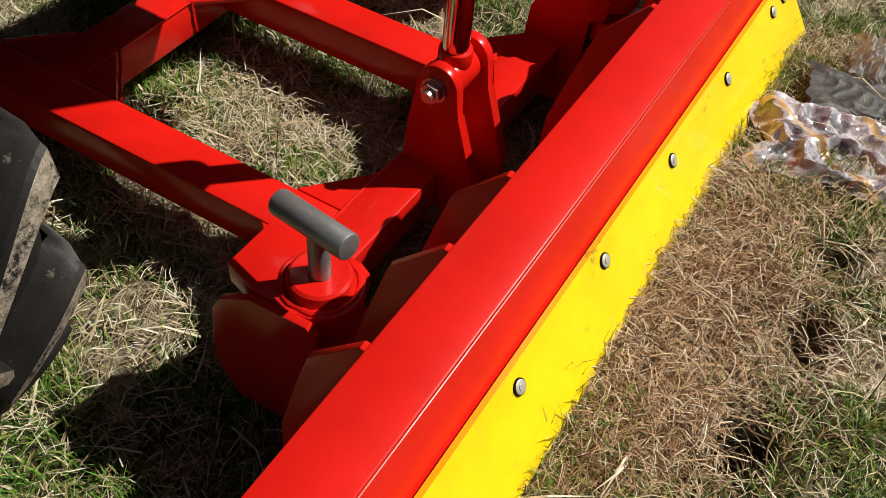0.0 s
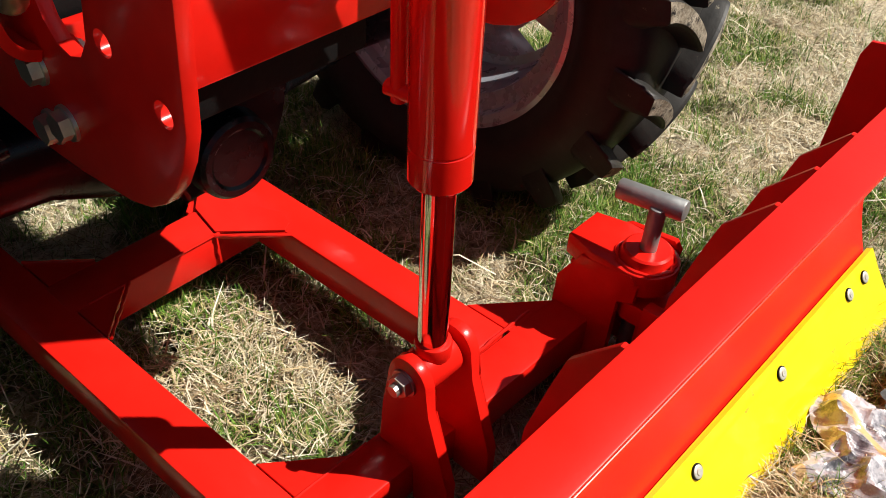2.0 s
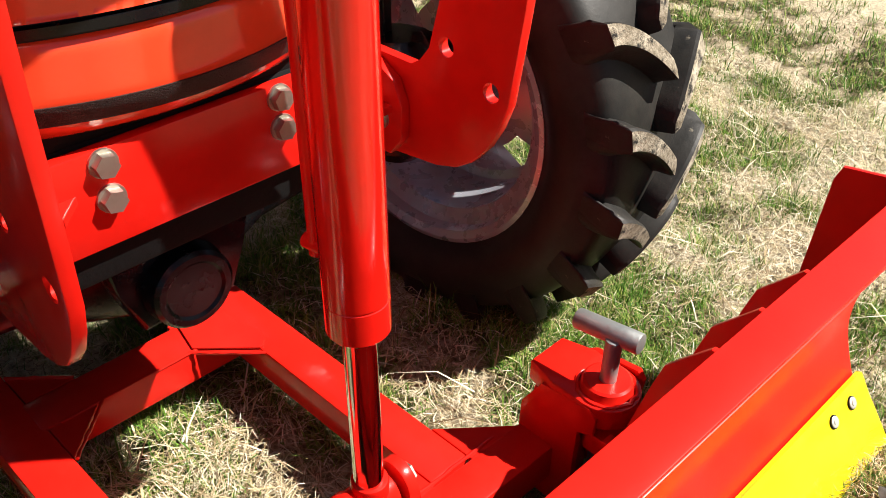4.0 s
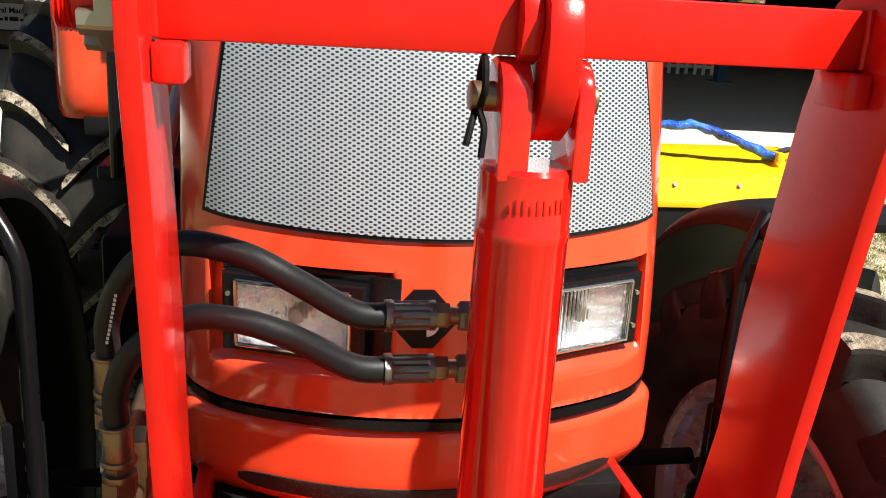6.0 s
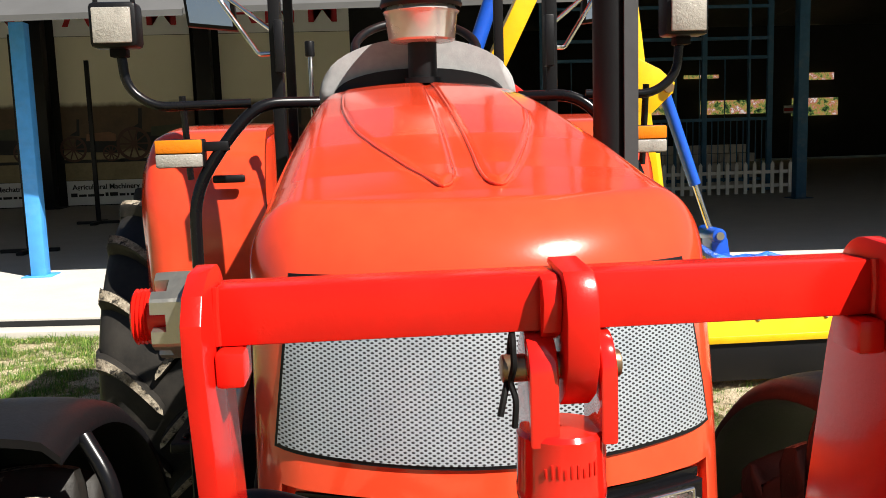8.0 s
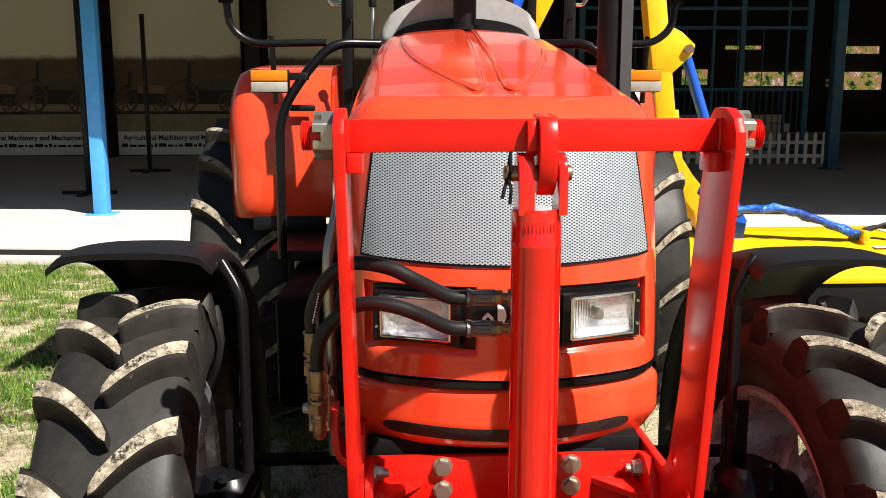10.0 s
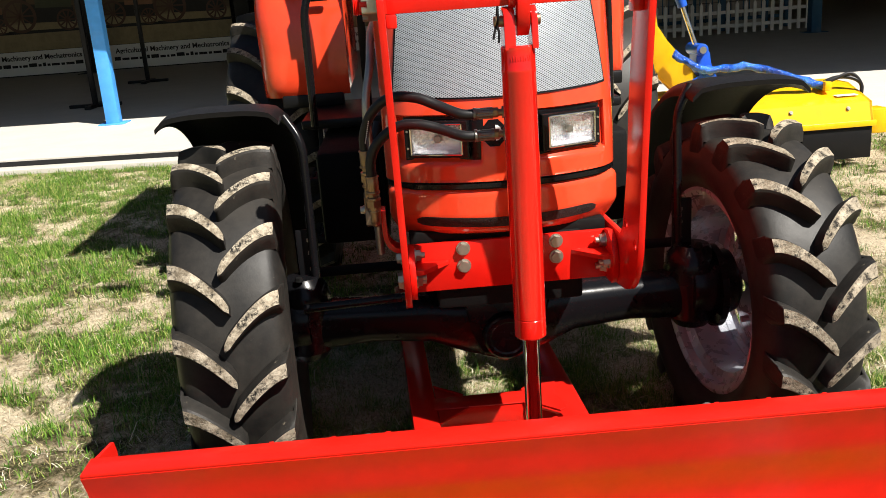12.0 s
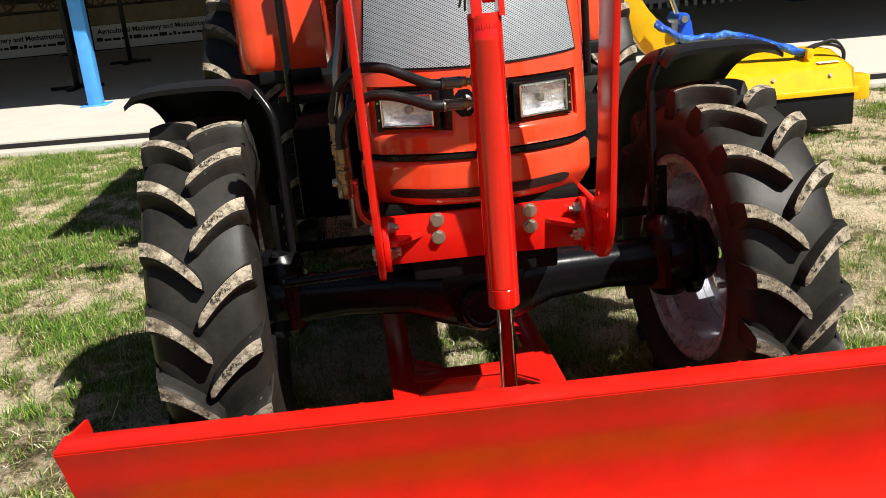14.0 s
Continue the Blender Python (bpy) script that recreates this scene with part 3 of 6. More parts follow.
# openings at the far end of the hall, with daylight and market boards beyond
day = Nodes("far_daylight")
em = day.add("Emission", Strength=0.32)
tone = day.ramp(day.noise(2.6, 9, 0.75), [(0.40, (0.01, 0.01, 0.01)), (0.46, (0.10, 0.20, 0.05)), (0.52, (0.55, 0.45, 0.12)), (0.56, (0.6, 0.10, 0.06)), (0.62, (0.9, 0.9, 0.85))])
day.link(tone, em.inputs["Color"])
day.link(em.outputs[0], day.tree.nodes["Material Output"].inputs["Surface"])
for x0, x1, z0, z1 in ((10.9, 11.9, 2.0, 2.6), (13.3, 16.0, 1.95, 2.5), (17.1, 19.0, 1.8, 2.5), (12.6, 14.0, 3.38, 3.52), (17.2, 18.8, 3.22, 3.50)):
    structure("backdrop", new_box(x0, x1, 33.4, 33.5, z0, z1, bevel=0), day.mat, "daylight and trees seen through the far hall opening", "backdrop")
board = thing("market_board", "small red and white market signboard far back in the hall", "signboard", at=(16.9, 33.2, FLOOR_Z))
part("pole", new_box(-0.03, 0.03, 0.0, 0.06, 0, 2.2, bevel=0), BLACK, board)
part("panel", new_box(-0.28, 0.28, -0.03, -0.002, 1.8, 2.1, bevel=0), WHITE, board)
part("stripe", new_box(-0.28, 0.28, -0.045, -0.034, 1.88, 2.0, bevel=0), RED_PRINT, board)


# ---- front blade and its frame ----
blade = thing("dozer_blade", "bright red front dozer blade with a bolted yellow cutting edge", "dozer blade")
FACE = [(-0.640, 0.545), (-0.619, 0.497), (-0.601, 0.44), (-0.576, 0.385), (-0.556, 0.33), (-0.548, 0.28), (-0.548, 0.235), (-0.556, 0.20), (-0.571, 0.158), (-0.589, 0.118), (-0.612, 0.085), (-0.640, 0.052), (-0.655, 0.036)]
HALF = 0.965


def smooth_line(points, steps=5):
    out = []
    pts = [points[0], *points, points[-1]]
    for a, b, c, d in zip(pts, pts[1:], pts[2:], pts[3:]):
        for k in range(steps):
            t = k / steps
            out.append(tuple(0.5 * (2 * q + (r - p) * t + (2 * p - 5 * q + 4 * r - s) * t * t + (3 * q - p - 3 * r + s) * t ** 3) for p, q, r, s in zip(a, b, c, d)))
    out.append(points[-1])
    return out


face = smooth_line(FACE, 4)
part("moldboard", new_prism(strip(face, 0.008), 0, -HALF, HALF), BLADE_RED, blade, "curved red steel moldboard", angle=25)
part("top_plate", new_box(-HALF, HALF, -0.640, -0.571, 0.5465, 0.5545, bevel=0.0025), BLADE_RED, blade, "flat red top plate of the blade")
part("top_flange", new_box(-HALF, HALF, -0.579, -0.571, 0.500, 0.545, bevel=0.002), BLADE_RED, blade)
EDGE = [(-0.600, 0.1335), (-0.625, 0.0955), (-0.654, 0.058), (-0.690, 0.010)]
edge = part("cutting_edge", new_prism(strip(smooth_line(EDGE, 3), 0.012), 0, -HALF + 0.004, HALF + 0.006, 0.0015), YELLOW, blade, "scuffed yellow bolted cutting edge", angle=25)
for bx in (-0.907, -0.837, -0.56, -0.28, 0.0, 0.28, 0.56, 0.837, 0.907):
    m = Matrix.Translation((bx, -0.6190, 0.1080)) @ Vector((0, -0.80, 0.59)).to_track_quat("Z", "Y").to_matrix().to_4x4()
    bolt = bmesh.new()
    lathe(bolt, [(-0.004, 0.0115), (0.0022, 0.0112), (0.0030, 0.0100), (0.0030, 0.0060), (0.0045, 0.0052), (0.0045, 0.0005)], 24, 2)
    bmesh.ops.transform(bolt, matrix=m, verts=bolt.verts)
    bolt_ob = part("edge_bolt", bolt, PALE_STEEL, edge, "dull steel countersunk bolt")
    rim = bmesh.new()
    lathe(rim, [(-0.002, 0.0112), (0.0012, 0.0112), (0.0014, 0.0120), (0.0012, 0.0130), (-0.002, 0.0134)], 24, 2)
    bmesh.ops.transform(rim, matrix=m, verts=rim.verts)
    part("countersink", rim, DARK_IRON, bolt_ob)
for s in (-1, 1):
    inner = [(y + 0.0085, z) for y, z in face if z > 0.115]
    outline = inner + [(-0.50, 0.11), (-0.43, 0.17), (-0.435, 0.25), (-0.445, 0.50), (-0.455, 0.528), (-0.556, 0.5445)]
    part("end_plate", new_prism(outline, 0, s * HALF - 0.008 * (s > 0), s * HALF + 0.008 * (s < 0)), BLADE_RED, blade, "red end plate with a sloping back")
for x in (-0.588, -0.457, -0.341, 0.016, 0.364, 0.478, 0.60):
    outline = [(y + 0.0095, z) for y, z in face if 0.13 < z < 0.50] + [(-0.50, 0.13), (-0.468, 0.17), (-0.462, 0.24), (-0.466, 0.32), (-0.488, 0.41), (-0.497, 0.445), (-0.508, 0.485), (-0.566, 0.553), (-0.571, 0.553), (-0.580, 0.499)]
    part("stiffener_rib", new_prism(outline, 0, x - 0.005, x + 0.005, 0.001), BLADE_RED, blade)
part("back_channel", new_box(-0.60, 0.60, -0.530, -0.462, 0.17, 0.225, bevel=0.004), BLADE_RED, blade)

# the blade stands slightly askew on its hinges
for ob in list(blade.children):
    ob.matrix_basis = Matrix.Rotation(radians(-0.5), 4, "Z")

# push frame
beam = part("front_beam", new_box(-0.40, 0.385, -0.328, -0.252, 0.088, 0.165, bevel=0.006), RED, blade, "red square tube along the blade")
beam.matrix_basis = Matrix.Rotation(radians(-1.4), 4, "Z")


def arm_x(s, y):
    """Middle of a push arm: both arms run slightly askew."""
    return (0.206 if s > 0 else -0.252) - 0.036 * y


def along(s, side, y):
    return arm_x(s, y) + side * 0.0415


for s in (-1, 1):
    arm = new_box(-0.0415, 0.0415, -0.249, 1.55, 0.086, 0.163, bevel=0.006)
    for v in arm.verts:
        v.co.x += arm_x(s, v.co.y)
    part("push_arm", arm, RED, blade, "long red square tube push arm")
part("cross_tube", new_box(along(-1, 1, 0.33) - 0.012, along(1, -1, 0.33) + 0.012, 0.287, 0.373, 0.087, 0.164, bevel=0.006), RED, blade)
part("weld_bead", new_tube([(-0.20, 0.2865, 0.163), (0.0, 0.286, 0.1635), (0.14, 0.2865, 0.163)], 0.0028, 8), RED, blade)
for s in (-1, 1):
    def inner(y):
        return along(s, -s, y) - s * 0.001
    tris = ([(inner(0.2), 0.20), (inner(0.286), 0.286), (inner(0.286) - s * 0.088, 0.286)],
            [(inner(0.46), 0.46), (inner(0.374), 0.374), (inner(0.374) - s * 0.09, 0.374)],
            [(inner(-0.165), -0.165), (inner(-0.25), -0.262), (inner(-0.25) - s * 0.115, -0.262)],
            [(along(s, s, -0.165) + s * 0.001, -0.165), (along(s, s, -0.25) + s * 0.001, -0.268), (s * 0.375, -0.268)])
    for tri in tris:
        part("gusset_plate", new_prism(tri, 2, 0.150, 0.1618, 0.0015), RED, blade, smooth=False)
    # corner plate laid over arm and cross tube, with a rounded rim on the arm
    lip = [(inner(0.33) - s * 0.075, 0.372), (inner(0.33) - s * 0.09, 0.290), (inner(0.2), 0.203), (inner(0.2) + s * 0.020, 0.214), (inner(0.22) + s * 0.030, 0.245), (inner(0.29) + s * 0.012, 0.293), (inner(0.34) + s * 0.012, 0.345), (inner(0.43) + s * 0.036, 0.438), (inner(0.45), 0.455)]
    if s > 0:
        part("corner_plate", new_prism(lip, 2, 0.1645, 0.169, 0.0012), RED, blade, "red corner plate welded over the joint", smooth=False)
    rng = random.Random(21 + s)
    for p, q in (((inner(0.19), 0.19), (inner(0.286) - s * 0.1, 0.288)), ((along(s, s, -0.25) + s * 0.06, -0.2505), (inner(-0.25) - s * 0.13, -0.252)), ((inner(0.46), 0.46), (inner(0.374) - s * 0.09, 0.376))):
        pts = [(p[0] + (q[0] - p[0]) * k / 14 + rng.uniform(-0.0012, 0.0012), p[1] + (q[1] - p[1]) * k / 14 + rng.uniform(-0.0012, 0.0012), 0.1632) for k in range(15)]
        part("weld_bead", new_tube(pts, [rng.uniform(0.0026, 0.0042) for _ in pts], 8), RED, blade)

# clevis on the beam
for x in (-0.040, 0.050):
    arc = [(-0.312 + 0.034 * math.cos(a), 0.332 + 0.038 * math.sin(a)) for a in (math.pi * k / 12 for k in range(13))]
    outline = arc + [(-0.350, 0.29), (-0.394, 0.165), (-0.394, 0.085), (-0.3285, 0.085), (-0.3285, 0.1655), (-0.258, 0.1655), (-0.266, 0.25)]
    part("clevis_plate", new_prism(outline, 0, x - 0.009, x + 0.009, 0.002), RED, blade, "rounded red clevis plate")
part("clevis_pin", new_rod((-0.062, -0.308, 0.328), (0.068, -0.308, 0.328), 0.0125, bevel=0.002), ZINC, blade)
hex_bolt(blade, (-0.049, -0.308, 0.328), (-1, 0, 0), 0.018, 0.012, stub=0.012)
hex_bolt(blade, (0.059, -0.308, 0.328), (1, 0, 0), 0.018, 0.012)

# hinge pins at both ends of the beam
for s in (-1, 1):
    cx, cy = (-0.414, -0.374) if s < 0 else (0.428, -0.386)
    nose = [(cx + 0.056 * math.cos(t), cy + 0.056 * math.sin(t)) for t in (math.pi * (1.0 + k / 14) for k in range(15))]
    plate = nose + [(cx + 0.056, -0.320), (cx + 0.040, -0.262), (cx - 0.040, -0.262), (cx - 0.056, -0.320)]
    part("hinge_plate", new_prism(plate, 2, 0.262, 0.304, 0.003), RED, blade, "thick red hinge plate rounded about its pin", angle=30)
    boss = bmesh.new()
    lathe(boss, [(0.303, 0.0145), (0.303, 0.046), (0.309, 0.043), (0.320, 0.040), (0.323, 0.036), (0.323, 0.0145)], 40, 2)
    bmesh.ops.translate(boss, vec=(cx, cy, 0), verts=boss.verts)
    part("hinge_boss", boss, RED, blade, "round red hinge boss")
    rng = random.Random(31 + s)
    ring = [(cx + 0.0475 * math.cos(t) * rng.uniform(0.96, 1.05), cy + 0.0475 * math.sin(t) * rng.uniform(0.96, 1.05), 0.3045) for t in (2 * math.pi * k / 30 for k in range(31))]
    part("weld_bead", new_tube(ring, [rng.uniform(0.003, 0.0048) for _ in ring], 8, cap=False), RED, blade)
    outer = [(-0.266, 0.262), (-0.318, 0.300), (-0.404, 0.312), (-0.416, 0.296), (-0.412, 0.258), (-0.395, 0.235), (-0.395, 0.10), (-0.372, 0.045), (-0.27, 0.032), (-0.235, 0.10), (-0.250, 0.23)]
    part("hinge_cheek", new_prism(outer, 0, cx + s * 0.057, cx + s * 0.069, 0.0015), RED, blade, "red side cheek of the hinge")
    inside = [(-0.262, 0.222), (-0.300, 0.288), (-0.395, 0.300), (-0.410, 0.286), (-0.408, 0.250), (-0.378, 0.238), (-0.378, 0.060), (-0.360, 0.035), (-0.255, 0.035)]
    part("hinge_cheek", new_prism(inside, 0, cx - s * 0.057, cx - s * 0.045, 0.0015), RED, blade, "red side cheek of the hinge")
    part("hinge_block", new_box(cx - 0.044, cx + 0.044, -0.340, -0.275, 0.04, 0.259, bevel=0.004), RED, blade)
    part("blade_lug", new_prism([(cx - 0.043, -0.545), (cx - 0.043, cy), (cx - 0.02, cy + 0.03), (cx + 0.02, cy + 0.03), (cx + 0.043, cy), (cx + 0.043, -0.545)], 2, 0.195, 0.235, 0.002), BLADE_RED, blade)
    part("blade_lug", new_box(cx - 0.03, cx + 0.03, -0.545, -0.41, 0.06, 0.190, bevel=0.003), BLADE_RED, blade)
    part("blade_lug", new_box(cx - 0.052 * s - 0.012, cx - 0.052 * s + 0.012, -0.520, -0.430, 0.20, 0.262, bevel=0.003), BLADE_RED, blade)
    pin = part("hinge_pin", new_rod((cx, cy, 0.02), (cx, cy, 0.405), 0.0138, bevel=0.002), STEEL, blade, "grey steel hinge pin with a crossbar handle")
    tip, tail = (Vector((-0.423, -0.425, 0.415)), Vector((-0.405, -0.310, 0.402))) if s < 0 else (Vector((0.444, -0.424, 0.409)), Vector((0.430, -0.312, 0.402)))
    part("handle", new_rod(tip, tail, 0.0172, seg=28, bevel=0.003), STEEL, pin, "thick grey steel crossbar handle")

# side plates, bumper bracket and top beam
SHAFT_Y, SHAFT_Z = -0.283, 1.422
PLATE = [(-0.180, 1.010), (-0.166, 0.950), (-0.150, 0.890), (-0.138, 0.845), (-0.120, 0.822), (-0.100, 0.815), (-0.078, 0.820), (-0.062, 0.838), (-0.055, 0.862), (-0.035, 0.868), (0.45, 0.82), (0.45, 0.668), (0.02, 0.657), (-0.060, 0.662),
         (-0.155, 0.676), (-0.193, 0.689), (-0.222, 0.709), (-0.246, 0.738), (-0.265, 0.772), (-0.279, 0.81), (-0.295, 0.93), (-0.307, 1.04), (-0.324, 1.155), (-0.344, 1.29), (-0.364, 1.40), (-0.362, 1.428), (-0.348, 1.448), (-0.320, 1.461)]
PLATE += [(SHAFT_Y + 0.040 * math.cos(a), SHAFT_Z + 0.041 * math.sin(a)) for a in (math.pi * (0.5 - k / 12) for k in range(7))]
PLATE += [(-0.238, 1.385), (-0.230, 1.36), (-0.219, 1.30), (-0.190, 1.14)]


def drilled_plate(outline, centres, r, x0, x1):
    """A thick plate in y and z with round holes through it."""
    bm = bmesh.new()
    loops = [outline] + [[(y + r * math.cos(t), z + r * math.sin(t)) for t in (2 * math.pi * k / 24 for k in range(24))] for y, z in centres]
    rims = []
    for x in (x0, x1):
        rim = []
        for loop in loops:
            ring = [bm.verts.new((x, y, z)) for y, z in loop]
            rim.append((ring, [bm.edges.new((p, q)) for p, q in zip(ring, ring[1:] + ring[:1])]))
        bmesh.ops.triangle_fill(bm, use_beauty=True, edges=[e for ring, edges in rim for e in edges], normal=(1, 0, 0))
        rims.append(rim)
    for (low, _), (high, _) in zip(*rims):
        for k in range(len(low)):
            n = (k + 1) % len(low)
            bm.faces.new((low[k], low[n], high[n], high[k]))
    bmesh.ops.recalc_face_normals(bm, faces=bm.faces)
    bmesh.ops.bevel(bm, geom=rims[0][0][1] + rims[1][0][1], offset=0.0015, segments=2, profile=0.5, affect="EDGES")
    return bm


NOTCH = ((-0.100, 0.815), (-0.078, 0.820), (-0.062, 0.838), (-0.055, 0.862), (-0.035, 0.868), (0.45, 0.82))
PLAIN_PLATE = [p for p in PLATE if p not in NOTCH]
PLAIN_PLATE = PLAIN_PLATE[:5] + [(-0.104, 0.812), (0.45, 0.80)] + PLAIN_PLATE[5:]
for s in (-1, 1):
    a, b = sorted((s * 0.272, s * 0.288))
    shape = drilled_plate(PLATE if s < 0 else PLAIN_PLATE, ((-0.170, 0.855), (-0.250, 0.820)), 0.0135, a, b)
    for v in shape.verts:
        v.co.x += s * 0.010 * max(0.0, v.co.z - 0.80)
    part("side_plate", shape, RED, blade, "tall thick red side plate with drilled holes", angle=25)
part("top_beam", new_box(-0.2775, 0.2775, -0.305, -0.258, 1.398, 1.446, bevel=0.002), RED, blade, "red flat-sided top crossbeam")
part("top_beam_shaft", new_rod((-0.345, SHAFT_Y, SHAFT_Z), (0.345, SHAFT_Y, SHAFT_Z), 0.021, seg=28, bevel=0.002), RED, blade, "red threaded shaft ends")


def castle_nut(R, r, low, high):
    """A hexagon nut with six slots in its end, standing on z = 0."""
    bm = bmesh.new()
    count, slot = 72, 2.5
    rim = []
    for k in range(count):
        a = 2 * math.pi * (k + 0.5) / count
        flat = R * math.cos(math.pi / 6) / math.cos((a % (math.pi / 3)) - math.pi / 6)
        rim.append([bm.verts.new((q * math.cos(a), q * math.sin(a), z)) for q, z in ((flat, 0.0), (flat, low), (flat * 0.985, high), (r, high), (r, low))])
    for k in range(count):
        a, b = rim[k], rim[(k + 1) % count]
        bm.faces.new((a[0], b[0], b[1], a[1]))
        if abs((k + 1) % 12 - 6) <= slot:
            bm.faces.new((a[1], b[1], b[4], a[4]))
        else:
            for p, q in ((1, 2), (2, 3), (3, 4)):
                bm.faces.new((a[p], b[p], b[q], a[q]))
    for k in range(count):
        before, after = abs(k % 12 - 6) <= slot, abs((k + 1) % 12 - 6) <= slot
        if before != after:
            bm.faces.new(rim[k][1:5])
    return bm


for s in (-1, 1):
    nut = castle_nut(0.037, 0.0225, 0.020, 0.032)
    bmesh.ops.transform(nut, matrix=Matrix.Translation((s * 0.2945, SHAFT_Y, SHAFT_Z)) @ pose(0, 0, 0, 0, s * 90, 0), verts=nut.verts)
    part("castle_nut", nut, ZINC, blade, "large pale slotted nut", angle=20)
    part("stop_block", new_box(min(s * 0.254, s * 0.2775), max(s * 0.254, s * 0.2775), -0.325, -0.28, 1.368, 1.3975, bevel=0.004), RED, blade)
    threads = bmesh.new()
    for k in range(4):
        lathe(threads, [(s * (0.3315 + 0.0034 * k), 0.0208), (s * (0.3332 + 0.0034 * k), 0.0232), (s * (0.3349 + 0.0034 * k), 0.0208)], 24, 0)
    bmesh.ops.translate(threads, vec=(0, SHAFT_Y, SHAFT_Z), verts=threads.verts)
    part("shaft_thread", threads, RED, blade)
    weld = new_tube([(s * 0.2765, -0.307, 1.40), (s * 0.277, -0.3075, 1.425), (s * 0.2765, -0.3055, 1.447)], 0.0035, 8)
    part("weld_bead", weld, RED, blade)

# lift cylinder
CYL_T, CYL_B = Vector((0.004, -0.300, 1.314)), Vector((0.003, -0.306, 0.635))
barrel = bmesh.new()
m, length = frame_on(CYL_B, CYL_T)
BR = 0.0380
lathe(barrel, [(0, 0.001), (0, BR - 0.003), (0.004, BR), (0.047, BR), (0.048, BR - 0.0008), (0.050, BR - 0.0008), (0.051, BR), (length - 0.060, BR), (length - 0.058, BR + 0.0008), (length - 0.050, BR + 0.0008), (length - 0.048, BR), (length - 0.004, BR), (length, BR - 0.003), (length, 0.001)], 48, 2)
bmesh.ops.transform(barrel, matrix=m, verts=barrel.verts)
cylinder = part("lift_cylinder", barrel, CYLINDER_RED, blade, "glossy red hydraulic lift cylinder")
part("piston_rod", new_rod((0.002, -0.3085, 0.345), CYL_B + Vector((0, 0, 0.01)), 0.0205, seg=32), CHROME, cylinder, "polished chrome piston rod")
eye = new_rod((-0.027, -0.308, 0.328), (0.033, -0.308, 0.328), 0.031, seg=32, bevel=0.002)
rod(eye, (0.003, -0.3085, 0.345), (0.003, -0.309, 0.374), 0.026, bevel=0.004)
part("rod_eye", eye, RED, cylinder)
for x0, x1 in ((-0.027, -0.003), (0.0325, 0.046)):
    arc = [(-0.298 + 0.030 * math.cos(a), 1.366 + 0.031 * math.sin(a)) for a in (math.pi * k / 10 for k in range(11))]
    part("top_fork", new_prism(arc + [(-0.330, 1.306), (-0.266, 1.306)], 0, x0, x1, 0.002), CYLINDER_RED, cylinder)
lug = [(-0.262, 1.454), (-0.322, 1.450), (-0.335, 1.438), (-0.340, 1.41), (-0.338, 1.375), (-0.326, 1.348), (-0.305, 1.334), (-0.285, 1.336), (-0.270, 1.352), (-0.266, 1.3965), (-0.306, 1.3970), (-0.306, 1.4472), (-0.262, 1.4472)]
part("hanger_lug", new_prism(lug, 0, 0.002, 0.029, 0.002), RED, blade, "rounded red hanger lug welded to the beam")
part("hanger_lug", new_prism([(-0.3065, 1.446), (-0.318, 1.443), (-0.326, 1.425), (-0.320, 1.400), (-0.3065, 1.392)], 0, -0.014, 0.0015, 0.001), RED, blade)
part("hanger_pin", new_rod((-0.046, -0.298, 1.366), (0.056, -0.298, 1.366), 0.0118, bevel=0.002), BRASSY, blade, "plated pin with a spring clip")
clip = new_tube([(-0.036, -0.298, 1.396), (-0.038, -0.314, 1.393), (-0.038, -0.318, 1.372), (-0.040, -0.308, 1.357), (-0.037, -0.320, 1.345), (-0.039, -0.322, 1.322)], 0.0028, 8, 0.006)
tube(clip, [(-0.036, -0.298, 1.396), (-0.036, -0.288, 1.386), (-0.040, -0.300, 1.360), (-0.046, -0.312, 1.345), (-0.050, -0.316, 1.330)], 0.0028, 8, 0.006)
part("spring_clip", clip, DARK_IRON, blade, "dark spring clip")
for z in (0.725, 1.09):
    part("pipe_bracket", new_rod((0.003, -0.274, z), (-0.005, -0.228, z), 0.010, bevel=0.002), RED, cylinder)
part("oil_pipe", new_tube([(-0.002, -0.244, 0.712), (-0.002, -0.244, 1.00), (-0.006, -0.244, 1.09)], 0.0095, 14, 0.03), RED, cylinder, "thin red oil pipe along the cylinder")
for z in (1.163, 1.114):
    part("port_block", new_rod((-0.004, -0.278, z), (-0.012, -0.242, z), 0.013, seg=16, bevel=0.002), RED, cylinder)

